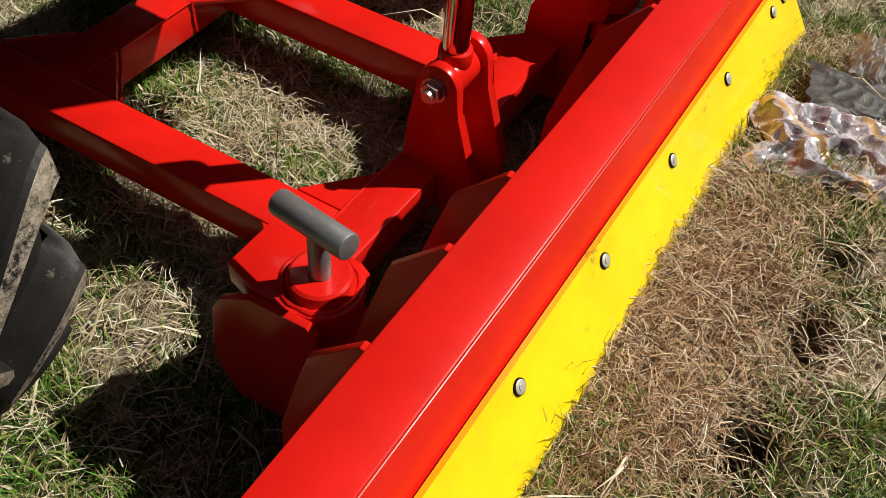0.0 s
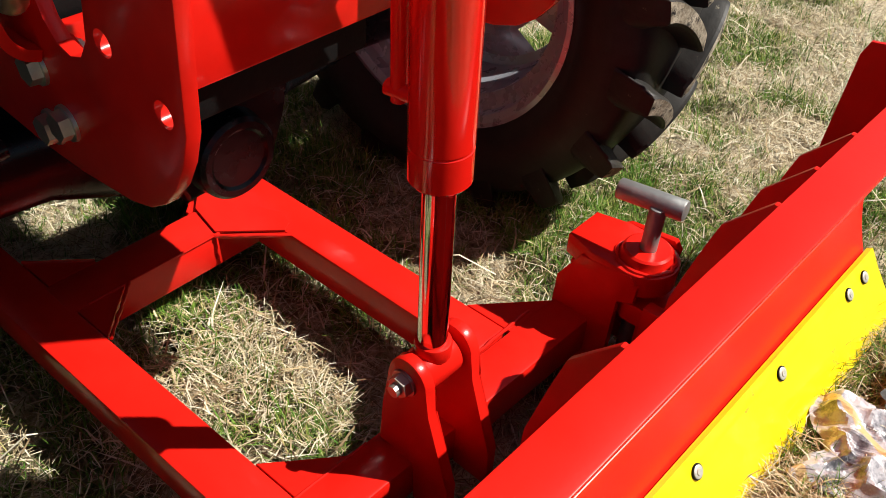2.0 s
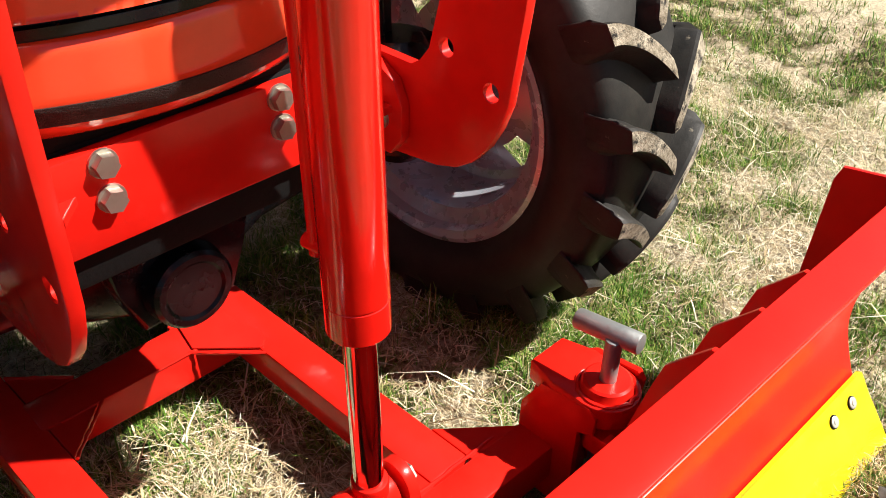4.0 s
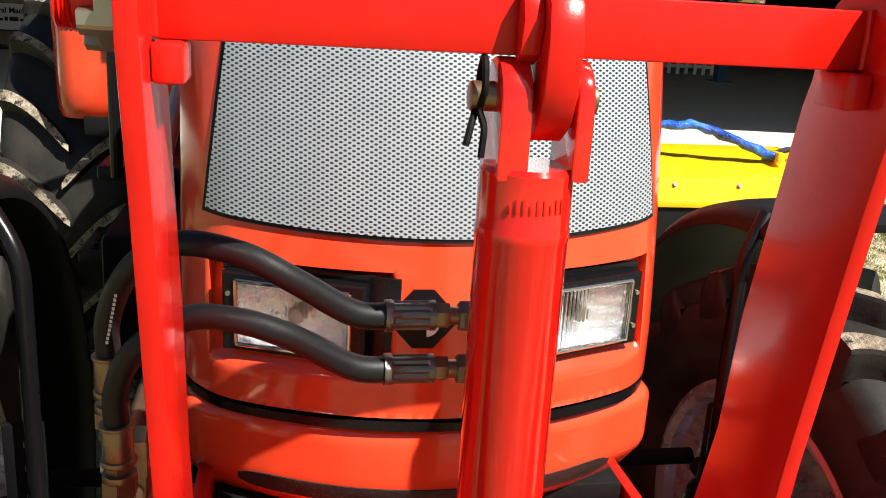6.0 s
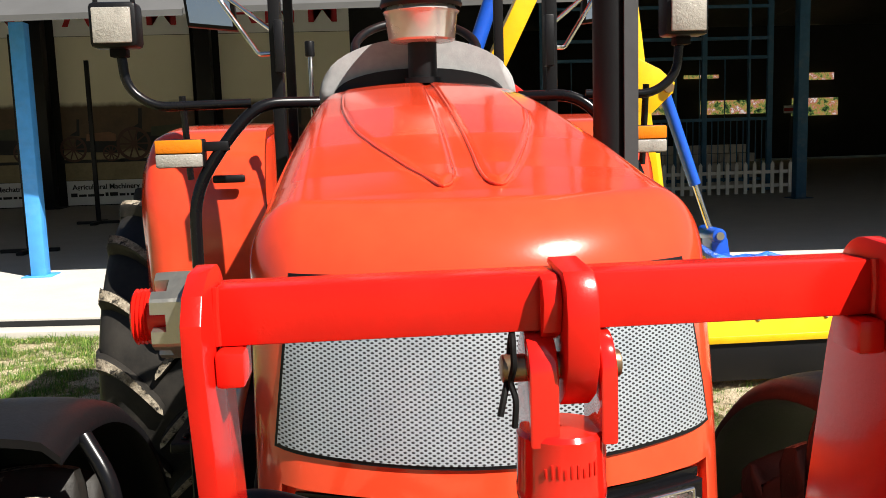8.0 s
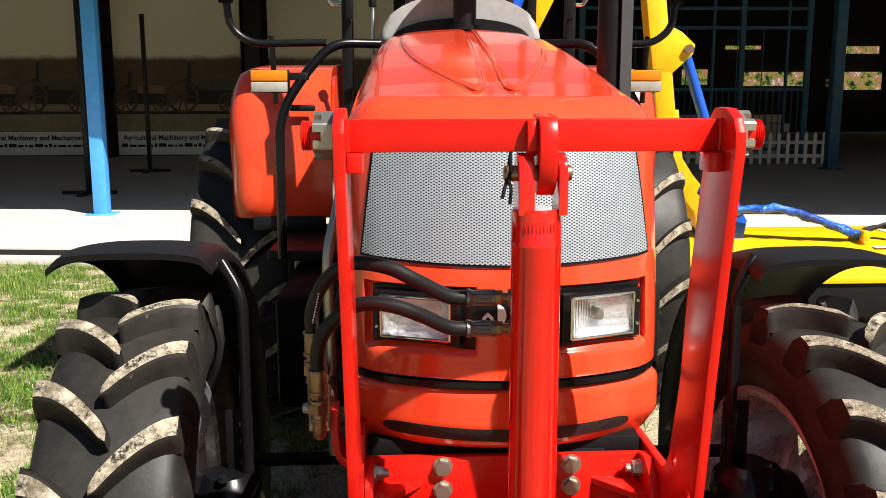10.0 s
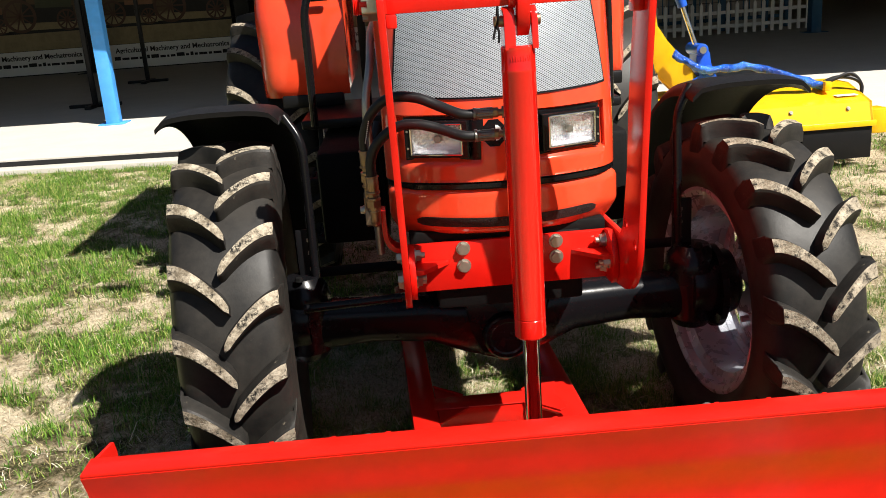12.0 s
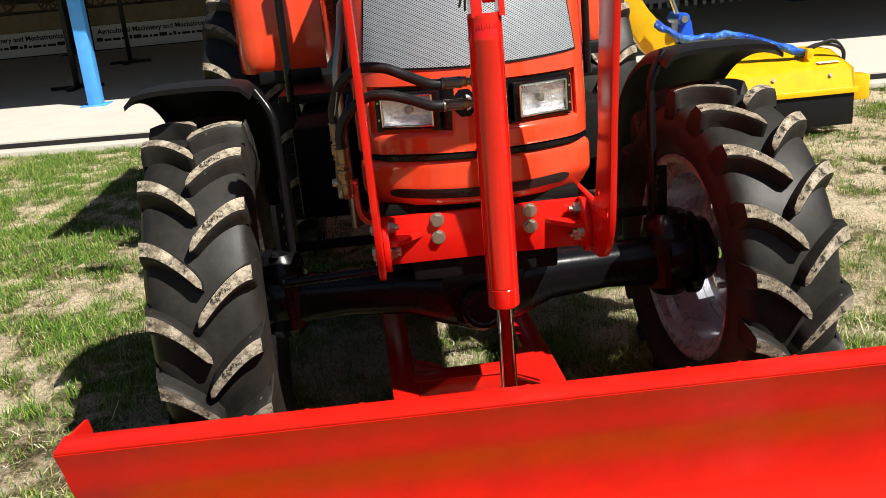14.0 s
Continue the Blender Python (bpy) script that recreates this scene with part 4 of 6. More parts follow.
# bumper bracket bolted between the side plates
bumper = part("bumper_plate", new_box(-0.2715, 0.2715, -0.004, 0.014, 0.662, 0.795, bevel=0.003), RED, blade, "thick red bumper plate with bolts")
for bx, bz in ((-0.125, 0.776), (-0.125, 0.728), (0.125, 0.776), (0.125, 0.732)):
    hex_bolt(bumper, (bx, -0.004, bz), (0, -1, 0), 0.0165, 0.012)
for s in (-1, 1):
    a, b = sorted((s * 0.2555, s * 0.2712))
    flange = [(-0.0045, 0.80), (-0.045, 0.805), (-0.085, 0.785), (-0.102, 0.75), (-0.100, 0.70), (-0.075, 0.668), (-0.0045, 0.664)]
    part("end_flange", new_prism(flange, 0, a, b, 0.0015), RED, bumper)
    part("flange_rib", new_prism([(s * 0.2553, -0.0045), (s * 0.2553, -0.082), (s * 0.235, -0.082), (s * 0.165, -0.0045)], 2, 0.735, 0.748, 0.0015), RED, bumper, smooth=False)
    for by, bz in ((-0.020, 0.772), (-0.056, 0.722), (-0.018, 0.700)):
        hex_bolt(bumper, (s * 0.2553, by, bz), (-s, 0, 0), 0.016, 0.013, stub=0.014)
        hex_bolt(bumper, (s * 0.2885, by, bz), (s, 0, 0), 0.0175, 0.012)

# hoses
for n, z in enumerate((1.163, 1.114)):
    y = (-0.239, -0.245)[n]
    if n == 0:
        line = [(-0.092, y, z), (-0.125, y + 0.002, z + 0.002), (-0.175, y + 0.03, z + 0.022), (-0.225, -0.19, z + 0.042), (-0.285, -0.16, z + 0.042), (-0.330, -0.138, z + 0.008), (-0.354, -0.125, z - 0.045), (-0.355, -0.122, z - 0.090)]
    else:
        line = [(-0.092, y, z), (-0.125, y + 0.002, z + 0.002), (-0.175, y + 0.03, z + 0.018), (-0.225, -0.20, z + 0.030), (-0.275, -0.178, z + 0.024), (-0.322, -0.164, z - 0.012), (-0.343, -0.159, z - 0.055), (-0.344, -0.158, z - 0.098)]
    hose = part("hydraulic_hose", new_tube(smooth_line(line, 8), 0.0122, 16), RUBBER, blade, "black rubber hydraulic hose with crimped steel ends")
    nut = new_rod((-0.010, y - 0.003, z), (-0.031, y - 0.002, z), 0.0142, seg=6, bevel=0.0012)
    part("fitting", nut, CRIMP, hose, "dull hexagon hose nut")
    neck = new_rod((-0.030, y - 0.002, z), (-0.040, y - 0.001, z), 0.0085, seg=16)
    rod(neck, (-0.039, y - 0.001, z), (-0.053, y, z), 0.0118, seg=6, bevel=0.001)
    part("neck", neck, BRASSY, hose)
    ferrule, last = bmesh.new(), None
    for x, r, flute in ((-0.052, 0.001, 0), (-0.052, 0.0138, 0), (-0.056, 0.0138, 0), (-0.058, 0.0132, 0.0014), (-0.089, 0.0132, 0.0014), (-0.091, 0.0146, 0), (-0.097, 0.0146, 0), (-0.097, 0.001, 0)):
        ring = [ferrule.verts.new((x, y + q * math.cos(t), z + q * math.sin(t))) for q, t in ((r - flute * (j % 4 == 0), 2 * math.pi * j / 32) for j in range(32))]
        if last:
            for j in range(32):
                ferrule.faces.new((last[j], last[(j + 1) % 32], ring[(j + 1) % 32], ring[j]))
        last = ring
    part("ferrule", ferrule, CRIMP, hose, "crimped dull steel hose end")
    ex, ey, ez = line[-1]
    ferrule = new_rod((ex, ey, ez + 0.006), (ex, ey, ez - 0.036), 0.0150, bevel=0.0015)
    rod(ferrule, (ex, ey, ez + 0.007), (ex, ey, ez + 0.003), 0.0172, bevel=0.001)
    rod(ferrule, (ex, ey, ez - 0.030), (ex, ey, ez - 0.037), 0.0172, bevel=0.002)
    part("ferrule", ferrule, BRASSY, hose)
    coupling = new_rod((ex, ey, ez - 0.036), (ex, ey, ez - 0.047), 0.0125, seg=6)
    rod(coupling, (ex, ey, ez - 0.046), (ex, ey, ez - 0.054), 0.0165, seg=24, bevel=0.001)
    rod(coupling, (ex, ey, ez - 0.053), (ex, ey, ez - 0.070), 0.0178, seg=6)
    rod(coupling, (ex, ey, ez - 0.069), (ex, ey, ez - 0.080), 0.0130, seg=20)
    rod(coupling, (ex, ey, ez - 0.079), (ex, ey, ez - 0.085), 0.0148, seg=20, bevel=0.001)
    part("fitting", coupling, BRASSY, hose, "plated hexagon coupling")
    low = 0.905 if n == 1 else 0.935
    bend = [(ex, ey, ez - 0.083), (ex, ey, low), (ex - 0.004, ey + 0.085, low - 0.012), (ex - 0.02, ey + 0.95, low - 0.03)]
    part("elbow_pipe", new_tube(bend, 0.0118, 16, 0.034), BRASSY, hose, "bent plated steel oil pipe")
clamp = new_prism([(-0.075, 0.880), (-0.058, 0.872), (-0.040, 0.885), (-0.030, 0.915), (-0.032, 0.950), (-0.048, 0.962), (-0.066, 0.950), (-0.062, 0.930), (-0.070, 0.910)], 0, -0.372, -0.333, 0.004)
part("pipe_clamp", clamp, BRASSY, blade, "yellowish plated pipe clamp")
hex_bolt(blade, (-0.373, -0.050, 0.915), (-1, 0, 0), 0.010, 0.008)
# bent red lug beside the notch of the plate
lug_line = smooth_line([(-0.2885, 0.800), (-0.304, 0.806), (-0.316, 0.822), (-0.321, 0.850), (-0.322, 0.905)], 5)
part("bent_lug", new_prism(strip(lug_line, 0.012), 1, -0.045, 0.020, 0.002), RED, blade, "red bent plate lug welded beside the notch", angle=50)
# raised casting numbers near the cylinder's top, too worn to read
rng = random.Random(8)
for k in range(9):
    a = radians(238 + 8.2 * k)
    c = Vector((0.004 + 0.0383 * math.cos(a), -0.300 + 0.0383 * math.sin(a), 1.287))
    mark = new_box(-0.0010, 0.0010, -0.0008, 0.0008, -0.006, 0.006 if k % 3 else 0.002, bevel=0.0004, m=Matrix.Translation(c) @ pose(0, 0, 0, 0, 0, 90 + math.degrees(a)))
    part("stamp_bar", mark, RED, cylinder)
# worn white print on the upper hose
for k in range(12):
    p = Vector((-0.3412 - 0.0125 * (k / 11), -0.147 + 0.013 * k / 11, 1.150 - 0.052 * k / 11))
    part("print_bar", new_box(-0.0012, 0.0012, -0.0006, 0.0006, -0.0014, 0.0014, bevel=0, m=Matrix.Translation(p + Vector((0.002, -0.0122, 0.004)))), WHITE, blade)


# ---- tractor ----
tractor = thing("tractor", "orange-red farm tractor with a black front axle", "tractor")
HOOD_W, HOOD_R, HOOD_LEN, SEAM_Z = 0.314, 0.075, 1.36, 0.962
TOP_LINE = [(-0.08, 1.452), (0.0, 1.462), (0.08, 1.474), (0.16, 1.487), (0.3, 1.512), (0.5, 1.556), (0.8, 1.615), (1.1, 1.668), (1.4, 1.705)]


def top_z(y):
    return float(np.interp(y, [p[0] for p in TOP_LINE], [p[1] for p in TOP_LINE]))


def front_y(x, z):
    """The nose's bulge: furthest ahead in the middle, leaning back with height."""
    lean = max(0.0, z - 1.02)
    return -0.052 + 0.085 * (x / 0.28) ** 2 + 0.10 * lean + 0.28 * lean * lean


def nose_y(x, z):
    """The nose's surface, with its rounded corners."""
    over = max(0.0, abs(x) - (HOOD_W - HOOD_R)) / HOOD_R
    up = max(0.0, z - (1.458 - HOOD_R)) / HOOD_R
    d = min(1.0, math.hypot(over, up))
    return front_y(x, z) + HOOD_R * (1 - math.sqrt(max(0.0, 1 - d * d)))


def rounded_block(nx, ny, nz, sx, sy, sz, r, keep_bottom=True):
    """A closed block from 0 with rounded edges, as a dense grid: x is centred, y and z run from 0."""
    bm = bmesh.new()
    seen = {}

    def vert(i, j, k):
        if (i, j, k) not in seen:
            p = Vector((-sx + 2 * sx * i / nx, sy * j / ny, sz * k / nz))
            q = Vector((max(-sx + r, min(sx - r, p.x)), max(r, min(sy - r, p.y)), max(r if not keep_bottom else 0.0, min(sz - r, p.z))))
            d = p - q
            seen[i, j, k] = bm.verts.new(q + (d.normalized() * r if d.length > 1e-9 else d))
        return seen[i, j, k]

    for i in range(nx):
        for k in range(nz):
            for j in (0, ny):
                bm.faces.new((vert(i, j, k), vert(i + 1, j, k), vert(i + 1, j, k + 1), vert(i, j, k + 1)))
    for j in range(ny):
        for k in range(nz):
            for i in (0, nx):
                bm.faces.new((vert(i, j, k), vert(i, j + 1, k), vert(i, j + 1, k + 1), vert(i, j, k + 1)))
        for i in range(nx):
            for k in (0, nz):
                bm.faces.new((vert(i, j, k), vert(i + 1, j, k), vert(i + 1, j + 1, k), vert(i, j + 1, k)))
    return bm


def soft(a, b, t):
    t = max(0.0, min(1.0, (t - a) / (b - a)))
    return t * t * (3 - 2 * t)


PRESSED = {-1: (((-0.048, 0.186), (-0.068, 0.238), (-0.112, 0.375), (-0.146, 0.49), (-0.175, 0.632), (-0.202, 0.865), (-0.212, 1.10)), ((-0.048, 0.186), (-0.027, 0.237), (-0.020, 0.416), (-0.012, 0.718), (-0.004, 1.22))),
           1: (((0.030, 0.184), (0.052, 0.225), (0.104, 0.40), (0.155, 0.605), (0.183, 0.778), (0.192, 1.05)), ((0.030, 0.184), (0.014, 0.222), (0.017, 0.40), (0.020, 0.634), (0.022, 1.22)))}


def pressed(x, y):
    """Height of the two raised panels on the bonnet top, each between a pair of lines that meet in front."""
    best = 0.0
    for s in (-1, 1):
        outer, inner = PRESSED[s]
        xo, xi = (float(np.interp(y, [p[1] for p in line], [p[0] for p in line])) for line in (outer, inner))
        d = min((x - xo) * -s, (xi - x) * -s, (y - outer[0][1]) * 0.8, 1.24 - y)
        best = max(best, soft(-0.010, 0.010, d))
    return best


bm = rounded_block(170, 260, 60, HOOD_W, HOOD_LEN, 0.46, HOOD_R)
for v in bm.verts:
    x, s, h = v.co
    far = s / HOOD_LEN
    z = SEAM_Z + h / 0.46 * (1.458 - SEAM_Z)
    fy = front_y(x, z)
    y = s + fy * (1 - far) ** 2
    roof_z = top_z(y) - (0.012 + 0.02 * far) * (x / HOOD_W) ** 2
    z = SEAM_Z + h / 0.46 * (roof_z - SEAM_Z)
    if s < 0.2:
        # pockets round the headlamps
        inset = soft(0.062, 0.068, abs(x)) * (1 - soft(0.268, 0.274, abs(x))) * soft(1.010, 1.016, z) * (1 - soft(1.128, 1.134, z))
        y += 0.020 * inset * (1 - soft(0.03, 0.12, s))
        hole = soft(0.098, 0.104, abs(x)) * (1 - soft(0.246, 0.252, abs(x))) * soft(1.030, 1.036, z) * (1 - soft(1.112, 1.118, z))
        y += 0.05 * hole * (1 - soft(0.03, 0.12, s))
    if h > 0.44:
        z += 0.007 * pressed(x, y)
    v.co = (x * (1 - 0.10 * far * far), y, z)
hood = part("bonnet", bm, ORANGE, tractor, "glossy orange-red bonnet with pressed lines", angle=60)
for s in (-1, 1):
    outer, inner = PRESSED[s]
    tip = outer[0]
    path = smooth_line([*outer[:0:-1], (tip[0], tip[1] - 0.008), *inner[1:]], 6)
    line = []
    for x, y in path:
        far = max(0.0, min(1.0, y / HOOD_LEN))
        line.append((x * (1 - 0.10 * far * far), y, top_z(y) - (0.012 + 0.02 * far) * (x / HOOD_W) ** 2 + 0.0030))
    part("pressed_line", new_tube(line, 0.0026, 8), ORANGE, hood)


def nose_sheet(x0, x1, z0, z1, lift, nx=40, nz=16, top_in=0.0, sag=0.0, thick=0.004):
    """A thin panel that follows the nose, lifted off it."""
    bm = bmesh.new()
    grids = []
    for d in (lift, lift - thick):
        rows = []
        for k in range(nz + 1):
            t = k / nz
            row = []
            for i in range(nx + 1):
                u = i / nx
                a, b = x0 + top_in * t, x1 - top_in * t
                x = a + (b - a) * u
                z = z0 + (z1 - z0) * t - sag * (1 - t) * (1 - (2 * u - 1) ** 2)
                row.append(bm.verts.new((x, nose_y(x, z) - d, z)))
            rows.append(row)
        grids.append(rows)
    for rows in grids:
        for k in range(nz):
            for i in range(nx):
                bm.faces.new((rows[k][i], rows[k][i + 1], rows[k + 1][i + 1], rows[k + 1][i]))
    a, b = grids
    loop = [(0, i) for i in range(nx + 1)] + [(k, nx) for k in range(1, nz + 1)] + [(nz, i) for i in range(nx - 1, -1, -1)] + [(k, 0) for k in range(nz - 1, 0, -1)]
    for n in range(len(loop)):
        (k, i), (l, j) = loop[n], loop[(n + 1) % len(loop)]
        bm.faces.new((a[k][i], a[l][j], b[l][j], b[k][i]))
    return bm


part("grille_frame", nose_sheet(-0.281, 0.281, 1.181, 1.395, 0.004, nz=30, top_in=0.026, sag=0.010), BLACK, tractor, "thin black grille surround")
part("grille", nose_sheet(-0.277, 0.277, 1.186, 1.391, 0.006, nz=30, top_in=0.026, sag=0.010), GRILLE, tractor, "silver expanded-metal grille")
# seam strip, lower apron with its mesh vent
part("seam_strip", nose_sheet(-0.310, 0.310, 0.940, 0.966, -0.010, nz=4, thick=0.03), BLACK, tractor, "black rubber strip in the nose seam")
part("seam_bead", nose_sheet(-0.308, 0.308, 0.946, 0.957, 0.001, nz=4, thick=0.02), BLACK_GLOSS, tractor)
bm = rounded_block(64, 24, 20, 0.311, 0.30, 0.135, 0.022, keep_bottom=False)
for v in bm.verts:
    x, s, h = v.co
    z = 0.812 + h
    low = 1 - soft(0.0, 0.06, h)
    v.co = (x * (1 - 0.06 * low), s + (front_y(x, 1.0) + 0.004) * (1 - s / 0.3) + 0.022 * low * (1 - s / 0.3), z)
part("apron", bm, ORANGE, tractor, "orange-red lower nose apron", angle=50)


def apron_sheet(x0, x1, z0, z1, lift, material, label):
    bm = bmesh.new()
    rows = []
    for v in (0.0, 0.25, 0.5, 0.75, 1.0):
        row = []
        for i in range(41):
            x = x0 + (x1 - x0) * i / 40
            end = abs(2 * i / 40 - 1) ** 22
            z = z0 + (z1 - z0) * (v + (0.5 - v) * 0.6 * end)
            low = 1 - soft(0.0, 0.06, z - 0.812)
            row.append(bm.verts.new((x, front_y(x, 1.0) + 0.004 + 0.022 * low - lift, z + 0.006 * (2 * i / 40 - 1) ** 2)))
        rows.append(row)
    for a, b in zip(rows, rows[1:]):
        for i in range(40):
            bm.faces.new((a[i], a[i + 1], b[i + 1], b[i]))
    out = bmesh.ops.extrude_face_region(bm, geom=list(bm.faces))
    bmesh.ops.translate(bm, vec=(0, 0.012, 0), verts=[g for g in out["geom"] if isinstance(g, bmesh.types.BMVert)])
    return part("apron_vent", bm, material, tractor, label)


MESH_DARK = plain("dark_wire_mesh", (0.035, 0.03, 0.028), 0.5, 0.4, 420, 1.0, 0.8, 0.004)
apron_sheet(-0.240, 0.240, 0.837, 0.865, 0.0025, MESH_DARK, "dark wire mesh vent slot")
# solid near-black block standing in for the shade between apron and bumper
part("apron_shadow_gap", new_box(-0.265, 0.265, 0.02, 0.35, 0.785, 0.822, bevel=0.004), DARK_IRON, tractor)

for s in (-1, 1):
    cx = s * 0.174
    tilt = math.atan((nose_y(s * 0.25, 1.07) - nose_y(s * 0.10, 1.07)) / (0.15 * s))
    m = Matrix.Translation((cx, nose_y(cx, 1.0735) + 0.006, 1.0735)) @ Matrix.Rotation(tilt, 4, "Z")
    bezel = bmesh.new()
    corners = []
    for w, h, y in ((0.086, 0.0475, 0.012), (0.086, 0.0475, -0.004), (0.083, 0.0455, -0.007), (0.070, 0.0405, -0.007), (0.068, 0.039, -0.004), (0.068, 0.039, 0.012)):
        corners.append([bezel.verts.new((p * w, y, q * h)) for p, q in ((-1, -1), (1, -1), (1, 1), (-1, 1))])
    for p, q in zip(corners, corners[1:] + corners[:1]):
        for k in range(4):
            bezel.faces.new((p[k], p[(k + 1) % 4], q[(k + 1) % 4], q[k]))
    # black plates over the pocket floor stand in for the shadow in it
    near, away = (0.084, 0.122) if s < 0 else (-0.122, -0.084)
    box(bezel, near, away, 0.011, 0.016, -0.056, 0.056, bevel=0.001)
    for edge_z in (-0.051, 0.051):
        box(bezel, -0.092, 0.092, 0.011, 0.016, edge_z - 0.006, edge_z + 0.006, bevel=0.001)
    lamp = part("headlamp", bezel, BLACK_GLOSS, tractor, "rectangular headlamp in a black bezel with plates for pocket shade")
    lamp.matrix_basis = m
    # a dished mirror with fluted outer thirds
    bowl = bmesh.new()
    grid = []
    for k in range(37):
        row = []
        for i in range(65):
            u, v = 2 * i / 64 - 1, 2 * k / 36 - 1
            x, z = 0.0675 * u, 0.0385 * v
            d = math.hypot(x, z * 1.25)
            y = 0.018 - 0.016 * min(1.0, d / 0.066) ** 2
            # facets: rows of shallow cups, wider towards the ends
            fx, fz = (x * 62) % 1.0 - 0.5, (z * 78 + 0.5) % 1.0 - 0.5
            y -= 0.0040 * (fx * fx + fz * fz)
            row.append(bowl.verts.new((x, min(y, 0.0175), z)))
        grid.append(row)
    for p, q in zip(grid, grid[1:]):
        for i in range(64):
            bowl.faces.new((p[i], p[i + 1], q[i + 1], q[i]))
    part("reflector", bowl, REFLECTOR, lamp, "bright dished and fluted reflector", angle=60)
    cap = new_rod((0, 0.017, 0), (0, 0.001, 0), 0.0095, seg=20, bevel=0.002)
    part("bulb_cap", cap, CRIMP, lamp, "dull bulb cap in the middle of the lamp")
    rim = bmesh.new()
    for p, q in (((-0.068, -0.039), (0.068, -0.039)), ((0.068, -0.039), (0.068, 0.039)), ((0.068, 0.039), (-0.068, 0.039)), ((-0.068, 0.039), (-0.068, -0.039))):
        rod(rim, (p[0], -0.0075, p[1]), (q[0], -0.0075, q[1]), 0.003, seg=10)
    part("lens_rim", rim, CHROME, lamp)
    glass = part("lens", new_box(-0.0665, 0.0665, -0.0105, -0.0075, -0.0375, 0.0375, bevel=0.001), GLASS, lamp, "clear fluted glass lens")
    glass.visible_shadow = False
    for z in (-0.022, 0.022):
        part("screw", new_rod((s * 0.0775, -0.0065, z), (s * 0.0775, -0.0095, z), 0.003, seg=10), ZINC, lamp)
# badge between the lamps
badge = bmesh.new()
prism(badge, [(-0.043, 0), (-0.012, 0.034), (0.012, 0.034), (0.043, 0), (0.012, -0.034), (-0.012, -0.034)], 1, -0.004, 0.0)
bd = part("badge", badge, BLACK_GLOSS, tractor, "black diamond nose badge with a pale emblem")
bd.matrix_basis = pose(-0.030, nose_y(-0.03, 1.085) - 0.001, 1.085, -6, 0, 0)
emblem = new_prism([(0.016 * math.cos(a) + 0.004, 0.020 * math.sin(a)) for a in (math.pi * (k / 10 - 0.5) for k in range(11))], 1, -0.0065, -0.0045)
part("emblem", emblem, WHITE, bd)
part("emblem_stripe", new_prism([(-0.024, -0.012), (-0.014, -0.002), (-0.004, -0.012), (-0.004, -0.004), (-0.014, 0.006), (-0.024, -0.004)], 1, -0.0065, -0.0045), WHITE, bd)

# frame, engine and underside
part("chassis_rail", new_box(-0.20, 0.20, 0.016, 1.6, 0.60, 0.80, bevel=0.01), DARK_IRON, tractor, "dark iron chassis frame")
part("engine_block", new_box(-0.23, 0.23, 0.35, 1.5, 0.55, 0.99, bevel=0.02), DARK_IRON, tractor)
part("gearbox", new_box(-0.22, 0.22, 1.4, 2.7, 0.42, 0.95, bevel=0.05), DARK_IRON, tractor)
part("floor_platform", new_box(-0.66, 0.66, 1.35, 2.0, 0.93, 0.97, bevel=0.01), BLACK, tractor, "black ribbed floor platform")
for s in (-1, 1):
    part("step_box", new_box(min(s * 0.33, s * 0.58), max(s * 0.33, s * 0.58), 0.95, 1.62, 0.55, 0.90, bevel=0.02), DARK_IRON, tractor, "black side box beside the bonnet")
    for z in (0.42, 0.68):
        x0, x1 = sorted((s * 0.50, s * 0.74))
        tread = part("step", new_box(x0, x1, 1.45, 1.72, z, z + 0.03, bevel=0.005), BLACK, tractor, "black pressed step plate with raised grips")
        for i in range(4):
            for j in range(3):
                px, py = x0 + 0.035 + 0.056 * i, 1.50 + 0.085 * j
                part("grip", new_box(px - 0.009, px + 0.009, py - 0.022, py + 0.022, z + 0.0285, z + 0.037, bevel=0.004), BLACK_GLOSS, tread)
    part("step_hanger", new_box(s * 0.60 - 0.01, s * 0.60 + 0.01, 1.5, 1.56, 0.42, 0.94, bevel=0.003), BLACK, tractor)

# front axle
axle = bmesh.new()
rings = [(-0.62, 0.060, 0.070, 0.49), (-0.56, 0.062, 0.078, 0.485), (-0.40, 0.060, 0.066, 0.485), (-0.22, 0.075, 0.075, 0.48), (-0.12, 0.10, 0.10, 0.465), (0.0, 0.13, 0.125, 0.455), (0.12, 0.10, 0.10, 0.465), (0.22, 0.075, 0.075, 0.48), (0.40, 0.060, 0.066, 0.485), (0.56, 0.062, 0.078, 0.485), (0.62, 0.060, 0.070, 0.49)]
last = None
for x, ry, rz, z in rings:
    ring = [axle.verts.new((x, 0.30 + ry * math.copysign(abs(math.cos(a)) ** 0.7, math.cos(a)), z + rz * math.copysign(abs(math.sin(a)) ** 0.7, math.sin(a)))) for a in (2 * math.pi * k / 28 for k in range(28))]
    if last:
        for k in range(28):
            axle.faces.new((last[k], last[(k + 1) % 28], ring[(k + 1) % 28], ring[k]))
    last = ring
axle_ob = part("front_axle", axle, BLACK_GLOSS, tractor, "glossy black cast front axle", angle=60)
cap = bmesh.new()
lathe(cap, [(0.05, 0.001), (0.05, 0.045), (0.046, 0.050), (0.046, 0.060), (0.052, 0.066), (0.20, 0.085), (0.24, 0.10)], 36, 1)
bmesh.ops.translate(cap, vec=(-0.01, 0.02, 0.478), verts=cap.verts)
part("axle_pivot", cap, BLACK_GLOSS, axle_ob)
